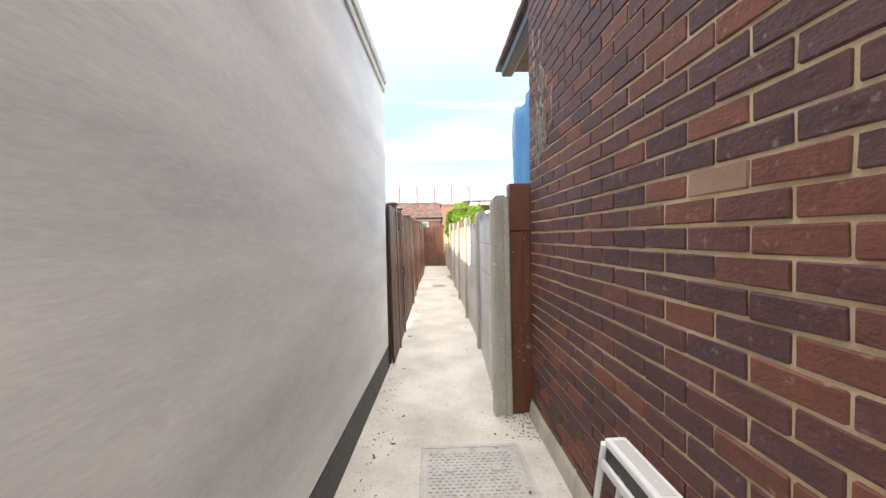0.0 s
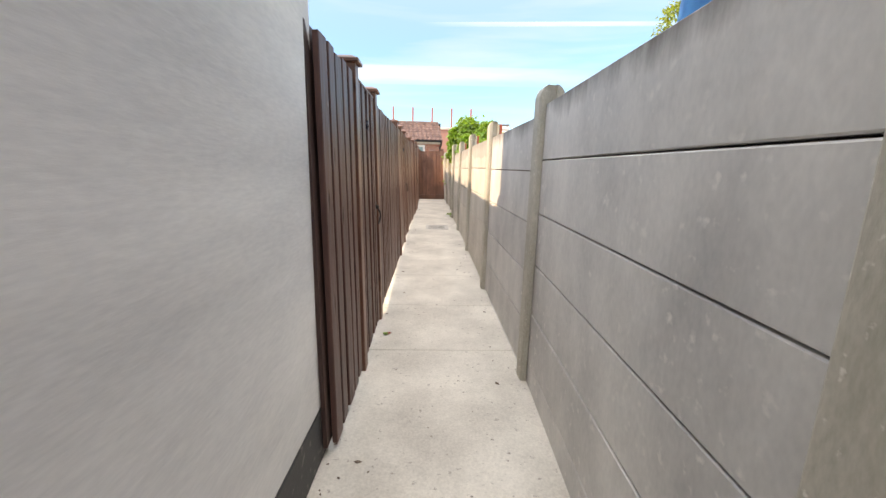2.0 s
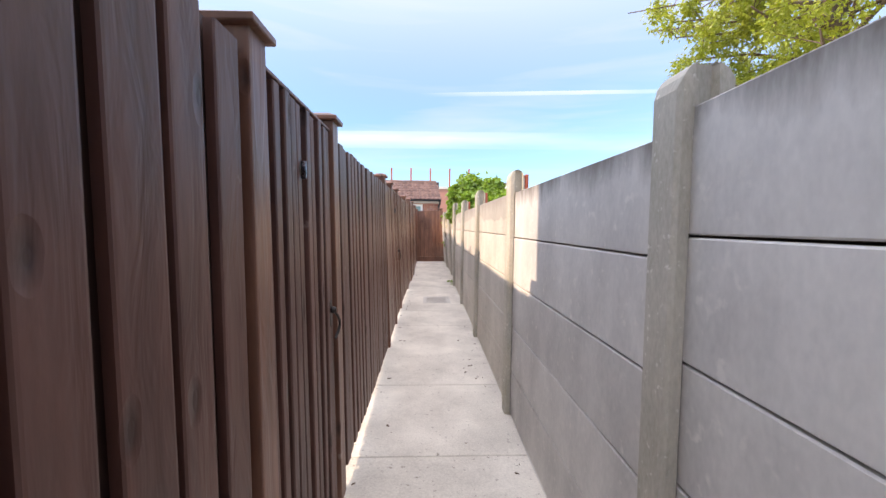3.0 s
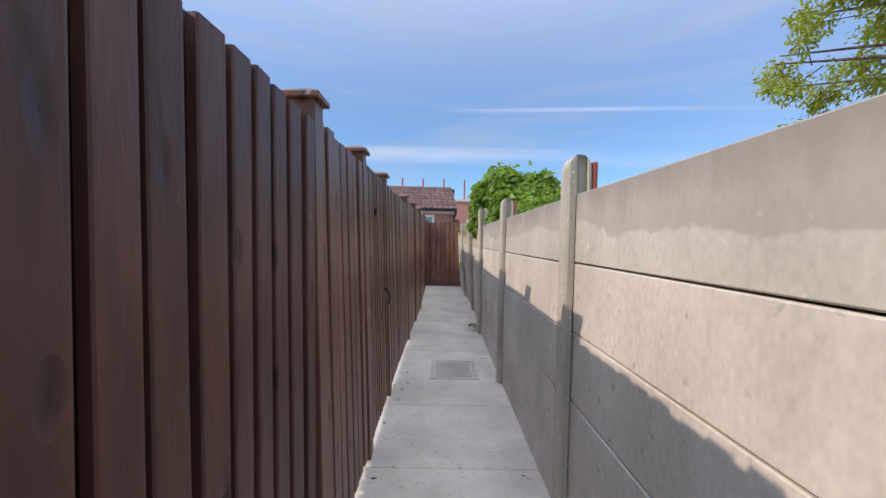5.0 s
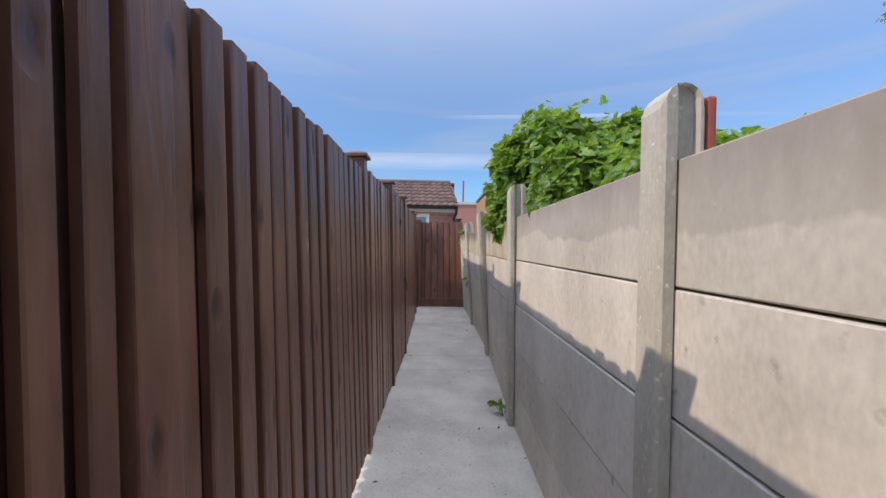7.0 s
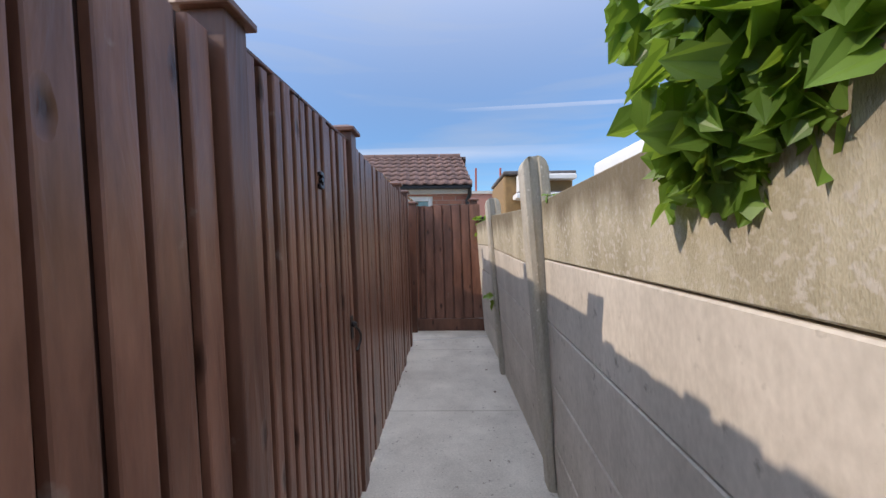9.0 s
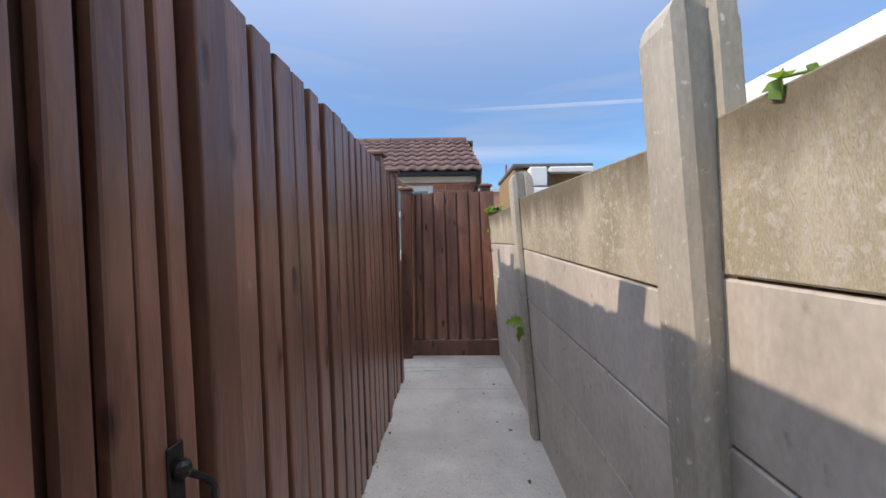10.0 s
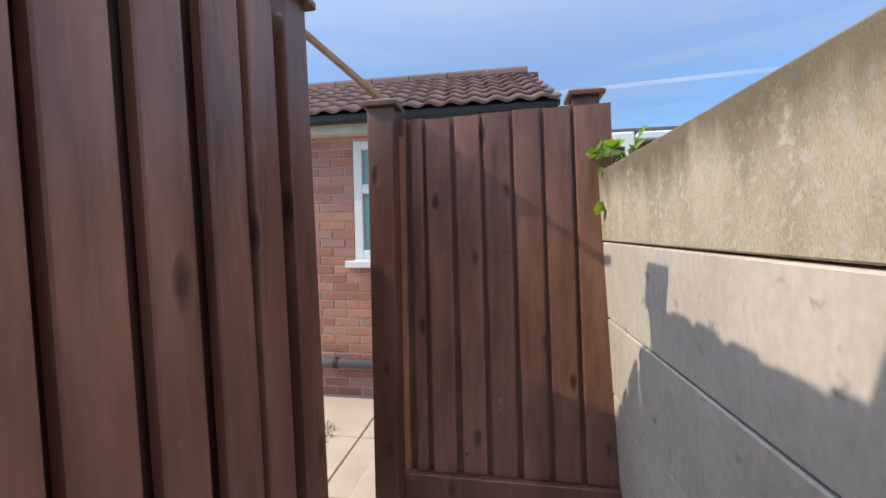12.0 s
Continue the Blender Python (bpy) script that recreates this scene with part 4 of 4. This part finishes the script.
def scatter_leaves(points, size, kind, r, droop=0.5):
    """Leaf blades folded along the midrib at the given places and outward directions."""
    shape = leaf_shape(kind)
    verts, faces = [], []
    for p, out in points:
        s = size * r.uniform(0.55, 1.25)
        tip = (out * 0.5 + Vector((r.uniform(-1, 1), r.uniform(-1, 1), r.uniform(-0.9, 0.5) - droop * 0.4))).normalized()
        nrm = (out + Vector((r.uniform(-0.7, 0.7), r.uniform(-0.7, 0.7), r.uniform(-0.2, 1.0)))).normalized()
        side = tip.cross(nrm)
        if side.length < 0.1:
            continue
        side.normalize()
        nrm = side.cross(tip)
        k = len(verts)
        for x, y in shape:
            verts.append(p + side * (x * s) + tip * (y * s) + nrm * (abs(x) * 0.35 * s - 0.18 * y * y * s))
        h = len(shape) // 2
        faces.append(tuple(k + i for i in range(0, h + 1)))
        faces.append((k,) + tuple(k + i for i in range(h, len(shape))))
    me = bpy.data.meshes.new("leaves")
    me.from_pydata([tuple(v) for v in verts], [], faces)
    return me


def build_ivy():
    r = random.Random(11)
    t = thing("ivy_hedge", pose(0, 0, 0), "dense bright green ivy mounded over the concrete fence", "ivy")
    pts = []
    blobs = []

    def crest(y):
        return float(np.interp(y, [9.8, 10.3, 10.8, 11.2, 11.5, 11.8, 12.2, 12.4], [1.58, 1.65, 1.71, 1.80, 1.95, 2.26, 2.34, 2.14]))

    for _ in range(165):
        y = r.uniform(10.5, 12.3)
        low = 0.72 if y > 11.4 else 0.95
        x = r.uniform(low, 1.35 if y > 11.3 else 1.6)
        z = crest(y) - r.uniform(0.16, 0.42) + (0.22 * (x - 1.05) + 0.02 if y < 11.4 else -0.08 * abs(x - 0.8))
        blobs.append((Vector((x, y, z)), r.uniform(0.12, 0.20)))
    for _ in range(95):
        y = r.uniform(10.5, 11.6)
        blobs.append((Vector((r.uniform(1.05, 1.85), y, 1.84 - 0.10 * (11.6 - y) - r.uniform(0.12, 0.40))), r.uniform(0.09, 0.15)))
    for _ in range(26):
        y = r.uniform(11.93, 12.36)
        blobs.append((Vector((r.uniform(0.50, 0.62), y, r.uniform(1.48, 2.0))), r.uniform(0.06, 0.13)))
    for _ in range(8):
        blobs.append((Vector((r.uniform(0.50, 0.56), r.uniform(12.05, 12.36), r.uniform(1.34, 1.50))), r.uniform(0.05, 0.08)))
    for c, rad in blobs:
        for _ in range(int(1050 * rad)):
            d = Vector((r.gauss(0, 1), r.gauss(0, 1), r.gauss(0, 1))).normalized()
            pts.append((c + d * rad * r.uniform(0.75, 1.1), d))
    for _ in range(60):
        y = r.uniform(10.0, 12.3)
        if y > 11.6:
            pts.append((Vector((r.uniform(0.7, 1.2), y, crest(y) + r.uniform(-0.02, 0.07))), Vector((0, 0, 1))))
    me = scatter_leaves(pts, 0.070, "ivy", r)
    me.materials.append(M_IVY)
    part("leaves", me, None, t)["kind"] = "stuff"
    bm = bmesh.new()
    for c, rad in blobs[:150]:
        if c.x < 0.8:
            continue
        a = Vector((c.x + r.uniform(0.0, 0.3), c.y + r.uniform(-0.3, 0.3), 0.4))
        tube(bm, [a, (a + c) / 2 + Vector((r.uniform(-0.1, 0.1), r.uniform(-0.1, 0.1), 0)), c], 0.008, 5)
    part("stems", bm, M_BARK, t, "woody brown stems")


def build_tree():
    r = random.Random(23)
    t = thing("tree", pose(0, 0, 0), "tall leafy tree with yellow-green foliage behind the fence", "tree")
    base = Vector((8.25, 11.5, 0))
    bm = bmesh.new()
    trunk = [base, base + Vector((0.1, -0.1, 1.6)), base + Vector((0.0, 0.0, 3.2)), base + Vector((-0.2, 0.1, 4.8)), base + Vector((-0.1, 0, 7.4))]
    for i, (a, b) in enumerate(zip(trunk, trunk[1:])):
        rod(bm, a, b, 0.20 - 0.035 * i, 0.165 - 0.035 * i, 10)
    part("trunk", bm, M_BARK, t)
    tips = []
    for i in range(66):
        a = i * 2.4 + r.uniform(-0.4, 0.4)
        z0 = r.uniform(2.4, 7.2)
        p = base + Vector((0, 0, z0))
        ln = r.uniform(2.8, 4.5) * (1 - 0.05 * abs(z0 - 4.5))
        q = p + Vector((math.cos(a) * ln, math.sin(a) * ln, r.uniform(0.1, 1.1)))
        m = (p + q) / 2 + Vector((0, 0, 0.2))
        bm = bmesh.new()
        rod(bm, p, m, 0.05, 0.03, 6)
        rod(bm, m, q, 0.03, 0.012, 6)
        for k in range(7):
            f = r.uniform(0.35, 1.0)
            s = p.lerp(q, f)
            e = s + Vector((r.gauss(0, 0.45), r.gauss(0, 0.45), r.gauss(0.05, 0.38)))
            rod(bm, s, e, 0.010, 0.004, 4)
            tips.append((s, e))
        part("limb", bm, M_BARK, t)
    pts = []
    for s, e in tips:
        for k in range(4):
            c = s.lerp(e, r.uniform(0.5, 1.1))
            for _ in range(34):
                d = Vector((r.gauss(0, 1), r.gauss(0, 1), r.gauss(0, 1))).normalized()
                pts.append((c + d * r.uniform(0.05, 0.26), d))
    me = scatter_leaves(pts, 0.10, "tree", r)
    me.materials.append(M_LEAF)
    part("crown", me, None, t, "yellow-green leaves")["kind"] = "stuff"


def build_beyond():
    # white-roofed shed behind the fence
    s = thing("shed", pose(0, 0, 0), "white plastic-roofed garden shed behind the concrete fence", "shed")
    part("roof", boxed((1.80, 13.2, 1.88), (3.4, 16.33, 2.165), 0.07, 4), M_WHITE, s, "smooth white rounded roof", True)
    part("wall", boxed((1.92, 13.35, -0.05), (3.3, 16.2, 1.86)), M_PAINTED, s)
    # tan rendered building with white box bay
    c = thing("outbuilding", pose(0, 0, 0), "tan boarded outbuilding with a white box bay and canopy", "building")
    part("body", boxed((2.0, 25.3, -0.2), (4.4, 29.0, 3.50), 0.12, 3), M_TAN, c)
    part("roof_edge", boxed((1.96, 25.1, 3.502), (4.45, 29.1, 3.62), 0.05, 3), M_SLATE, c, "thin grey flat roof edge")
    part("white_box", boxed((2.42, 24.75, 2.86), (2.95, 25.29, 3.46), 0.06, 3), M_WHITE, c, "white plastic box bay")
    part("dark_vent", boxed((2.955, 24.95, 2.95), (3.06, 25.29, 3.34), 0.02), M_SLATE, c, "grey vent beside the bay")
    part("white_beam", boxed((3.065, 24.9, 3.30), (4.4, 25.29, 3.48), 0.03), M_WHITE, c)
    part("canopy", boxed((2.30, 24.5, 2.62), (4.4, 25.28, 2.80), 0.04, 2), M_WHITE, c, "white canopy edge")
    part("canopy_flashing", boxed((2.38, 24.6, 2.802), (4.4, 25.27, 2.855), 0.01), M_SLATE, c, "dark flashing over the canopy")
    # row of red steel posts on a far flat-roofed block
    f = thing("flat_roofed_block", pose(0, 0, 0), "low brick block with a row of red steel posts", "building")
    part("wall", boxed((-9, 40, -0.05), (4.3, 44, 4.6)), M_BRICK2_J, f)
    part("parapet", boxed((-9.1, 39.9, 4.6), (4.4, 44.1, 4.8)), M_PAINTED, f)
    for i in range(5):
        x = 3.85 - 1.78 * i
        part("steel_post", boxed((x - 0.065, 40.2, 4.8), (x + 0.065, 40.33, 6.5), 0.01), M_RED, f, "red steel post")
    for x, y, w, hgt in ((5.5, 46, 9, 5.2),):
        b = thing("house", pose(x, y, 0), "distant brick house with grey slate roof", "house")
        part("wall", boxed((-w / 2, 0, -0.05), (w / 2, 6, 3.0)), M_BRICK2_J, b)
        bm = bmesh.new()
        prism(bm, [(-0.3, 3.0), (6.3, 3.0), (3.0, hgt)], Matrix(((0, 0, 1, -w / 2), (1, 0, 0, 0), (0, 1, 0, 0), (0, 0, 0, 1))), w)
        part("roof", bm, M_SLATE, b, "grey slate roof")


def leafy_sprig(place, n, size, spread, label, r):
    t = thing("weed", pose(*place), label, "weed", "weeds along the fence")
    bm = bmesh.new()
    pts = []
    for i in range(n):
        a = r.uniform(0, 6.28)
        e = Vector((math.cos(a) * spread * r.uniform(0.3, 1) - spread * 0.4, math.sin(a) * spread * r.uniform(0.3, 1), r.uniform(-0.2, 1.0) * spread))
        tube(bm, [Vector((0, 0, 0)), e * 0.5 + Vector((0, 0, 0.02)), e], 0.0022, 4)
        pts += [(e, (e.normalized() + Vector((-0.6, -0.6, 0.2))).normalized())] * 2
    part("stems", bm, M_IVY, t)
    me = scatter_leaves(pts, size, "ivy", r)
    me.materials.append(M_IVY)
    part("leaves", me, None, t)


def build_small():
    r = random.Random(5)
    leafy_sprig((0.535, 15.26, 0.66), 3, 0.075, 0.09, "young ivy sprig growing from a fence joint", r)
    leafy_sprig((0.49, 11.95, 0.005), 6, 0.06, 0.09, "green weed at the foot of a concrete post", r)
    leafy_sprig((0.55, 16.86, 1.48), 12, 0.052, 0.10, "bright green ivy tuft on top of the fence end", r)
    leafy_sprig((0.52, 16.86, 1.30), 3, 0.06, 0.06, "bright green ivy tuft on top of the fence end", r)
    leafy_sprig((0.63, 13.42, 1.44), 5, 0.034, 0.07, "ivy shoot lying along the fence top", r)
    bm = bmesh.new()
    for i in range(75):
        y = r.uniform(1.5, 16.4)
        x = r.uniform(0.28, 0.49) if r.random() < 0.6 else r.uniform(-0.44, -0.28)
        a, s = r.uniform(0, 3.14), r.uniform(0.006, 0.02)
        m = pose(x, y, ground_z(y) + 0.002, 0, 0, math.degrees(a))
        prism(bm, [(-s, -s * 0.3), (s * 0.2, -s * 0.5), (s, 0), (s * 0.1, s * 0.5)], m, 0.003)
    for i in range(170):
        if i % 2:
            y, x = r.uniform(2.55, 2.95), 0.66 - abs(r.gauss(0, 0.10))
        else:
            y = r.uniform(1.2, 4.2)
            x = -0.50 + abs(r.gauss(0, 0.07))
        s = r.uniform(0.003, 0.010)
        prism(bm, [(-s, -s * 0.4), (s * 0.2, -s * 0.6), (s, 0), (s * 0.1, s * 0.7)], pose(x, y, ground_z(y) + 0.0015, 0, 0, r.uniform(0, 180)), 0.003)
    tagged(new("litter", mesh_of("litter", bm, M_BARK)), "scattered dry leaves and crumbs of dirt on the path", "leaf litter", kind="stuff")
    w = thing("sweet_wrapper", pose(-0.37, 5.35, -0.056, 0, 0, 30), "crumpled green and red sweet wrapper on the path", "litter")
    part("wrapper", boxed((-0.035, -0.014, 0), (0.0, 0.014, 0.010), 0.004), M_IVY, w)
    part("wrapper_end", boxed((0.001, -0.012, 0), (0.025, 0.012, 0.008), 0.004), M_RED, w)


def build_wire_hook():
    """A bent rusty wire hooked over the face of a concrete board."""
    t = thing("wire_hook", pose(0.512, 15.20, 1.26), "bent rusty wire hook on the concrete fence", "hook")
    bend = [(0.006, 0.004, 0.0), (-0.004, -0.004, 0.004), (-0.008, -0.006, 0.03), (-0.006, 0.004, 0.062), (-0.008, 0.010, 0.075), (-0.004, 0.002, 0.105), (0.006, -0.004, 0.118)]
    part("wire", tube(bmesh.new(), [Vector(v) for v in bend], 0.0017, 6), M_WORN, t)


def build_string():
    """A pale cord lying across the path and up the concrete fence."""
    t = thing("cord", pose(0, 0, 0), "thin white cord lying across the path and up the fence", "cord")
    bm = bmesh.new()
    pts = [Vector((-0.42 + 0.97 * f, 16.34 + 0.22 * f + 0.012 * math.sin(f * 9), 0.048)) for f in [i / 12 for i in range(13)]]
    pts += [Vector((0.574 + 0.004 * i, 16.60 + 0.004 * math.sin(i), 0.06 + 0.078 * i)) for i in range(9)]
    tube(bm, pts, 0.0035, 5)
    part("strand", bm, M_WHITE, t)


def build_dry_creeper():
    """A tangle of dead creeper left on the bricks."""
    r = random.Random(31)
    t = thing("dead_creeper", pose(0, 0, 0), "tangle of dry grey creeper stems clinging to the brick wall", "creeper")
    bm = bmesh.new()
    for k in range(46):
        y, z = 2.62 + r.gauss(0, 0.08), 1.75 + abs(r.gauss(0, 0.32))
        pts = [Vector((BRICK_X - 0.004 - r.uniform(0, 0.008), y, z))]
        for _ in range(4):
            d = Vector((0, r.gauss(0, 0.03), r.gauss(0.03, 0.035)))
            pts.append(pts[-1] + d)
            pts[-1].x = BRICK_X - r.uniform(0.003, 0.016)
        tube(bm, pts, r.uniform(0.0015, 0.003), 4)
    part("stems", bm, M_POST, t)["kind"] = "stuff"


def build_step_stool():
    s = thing("folding_step_stool", pose(0.632, 1.29, -0.064), "white metal step stool standing against the brick wall", "step stool")
    part("top_tread", boxed((-0.050, -0.20, 0.565), (0.032, 0.17, 0.597), 0.010, 3), M_WHITE, s)
    part("tread_grip", boxed((-0.032, -0.17, 0.5975), (0.014, 0.14, 0.600), 0.001), M_PAINTED, s, "pale ribbed grip strip")
    part("side_bar", boxed((-0.060, -0.185, 0.475), (-0.045, 0.185, 0.510), 0.005, 2), M_WHITE, s)
    # black strip in place of the shade between tread and side bar
    part("slot", boxed((-0.044, -0.17, 0.512), (-0.034, 0.17, 0.562)), M_BLACK, s, "shaded gap under the tread, filled with a black strip")
    for x in (-0.052, 0.036):
        for y, spread in ((0.165, 0.15), (-0.175, -0.12)):
            bm = bmesh.new()
            tube(bm, [Vector((x, y, 0.575)), Vector((x, y + spread * 0.55, 0.28)), Vector((x, y + spread, 0.018))], 0.0125, 10)
            leg = part("leg", bm, M_WHITE, s)
            part("rubber_foot", rod(bmesh.new(), (x, y + spread, 0.0), (x, y + spread + 0.001, 0.03), 0.016, 0.015, 10), M_BLACK, leg)
    for y in (0.235, -0.235):
        part("lower_tread", boxed((-0.050, y - 0.03, 0.27), (0.034, y + 0.03, 0.292), 0.005, 2), M_WHITE, s)


def build_contrail():
    """Two old vapour trails, long thin tubes of broken white."""
    m = bpy.data.materials.new("vapour")
    m.use_nodes = True
    n, l = m.node_tree.nodes, m.node_tree.links
    n.clear()
    out, mix, em, tr = n.new("ShaderNodeOutputMaterial"), n.new("ShaderNodeMixShader"), n.new("ShaderNodeEmission"), n.new("ShaderNodeBsdfTransparent")
    # the sunlit white of the trails is put in as a faint glow
    em.inputs["Color"].default_value, em.inputs["Strength"].default_value = (0.95, 0.97, 1.0, 1), 0.40
    uv = n.new("ShaderNodeTexCoord")
    mp = n.new("ShaderNodeMapping")
    mp.inputs["Scale"].default_value = (4.0, 1.0, 1.0)
    sep = n.new("ShaderNodeSeparateXYZ")
    noi = n.new("ShaderNodeTexNoise")
    noi.inputs["Scale"].default_value, noi.inputs["Detail"].default_value = 2.2, 6
    l.new(uv.outputs["Generated"], mp.inputs[0])
    l.new(mp.outputs[0], noi.inputs["Vector"])
    l.new(uv.outputs["Generated"], sep.inputs[0])
    across = ramp(n, [(0.0, (0, 0, 0)), (0.45, (0.55, 0.55, 0.55)), (0.55, (0.55, 0.55, 0.55)), (1.0, (0, 0, 0))])
    along = ramp(n, [(0.0, (0, 0, 0)), (0.15, (1, 1, 1)), (0.35, (0.8, 0.8, 0.8)), (0.6, (0.3, 0.3, 0.3)), (1.0, (0, 0, 0))])
    l.new(sep.outputs["Z"], across.inputs[0])
    l.new(sep.outputs["X"], along.inputs[0])
    a, b = n.new("ShaderNodeMath"), n.new("ShaderNodeMath")
    a.operation = b.operation = "MULTIPLY"
    l.new(across.outputs[0], a.inputs[0]), l.new(along.outputs[0], a.inputs[1])
    l.new(a.outputs[0], b.inputs[0]), l.new(noi.outputs["Fac"], b.inputs[1])
    l.new(b.outputs[0], mix.inputs[0]), l.new(tr.outputs[0], mix.inputs[1]), l.new(em.outputs[0], mix.inputs[2])
    l.new(mix.outputs[0], out.inputs["Surface"])
    for x0, z0, x1, z1, wide in ((-40, 455, 1500, 520, 14), (-900, 290, 1500, 320, 60)):
        bm = bmesh.new()
        vs = [bm.verts.new(v) for v in ((x0, 1400, z0 - wide / 2), (x1, 1400, z1 - wide / 2), (x1, 1400, z1 + wide / 2), (x0, 1400, z0 + wide / 2))]
        bm.faces.new(vs)
        ob = new("backdrop", mesh_of("backdrop", bm, m))
        ob.visible_shadow = False
        tagged(ob, "thin white vapour trail across the blue sky", "cloud", kind="structure")


build_ground()
build_contrail()
build_white_house()
build_left_fence()
build_right_fence()
build_end_panel()
build_open_gate()
build_timber_end()
build_tarp()
build_garden()
build_manhole(1.95, 2.53, -0.145, 0.49, "worn cast-iron manhole cover with raised studs", True)
build_manhole(10.05, 10.60, -0.10, 0.34, "cast-iron manhole cover worn flush with the path", False)
build_step_stool()
build_dry_creeper()
build_string()
build_wire_hook()
build_ivy()
build_tree()
build_beyond()
build_small()
build_far_house()
build_brick_house()
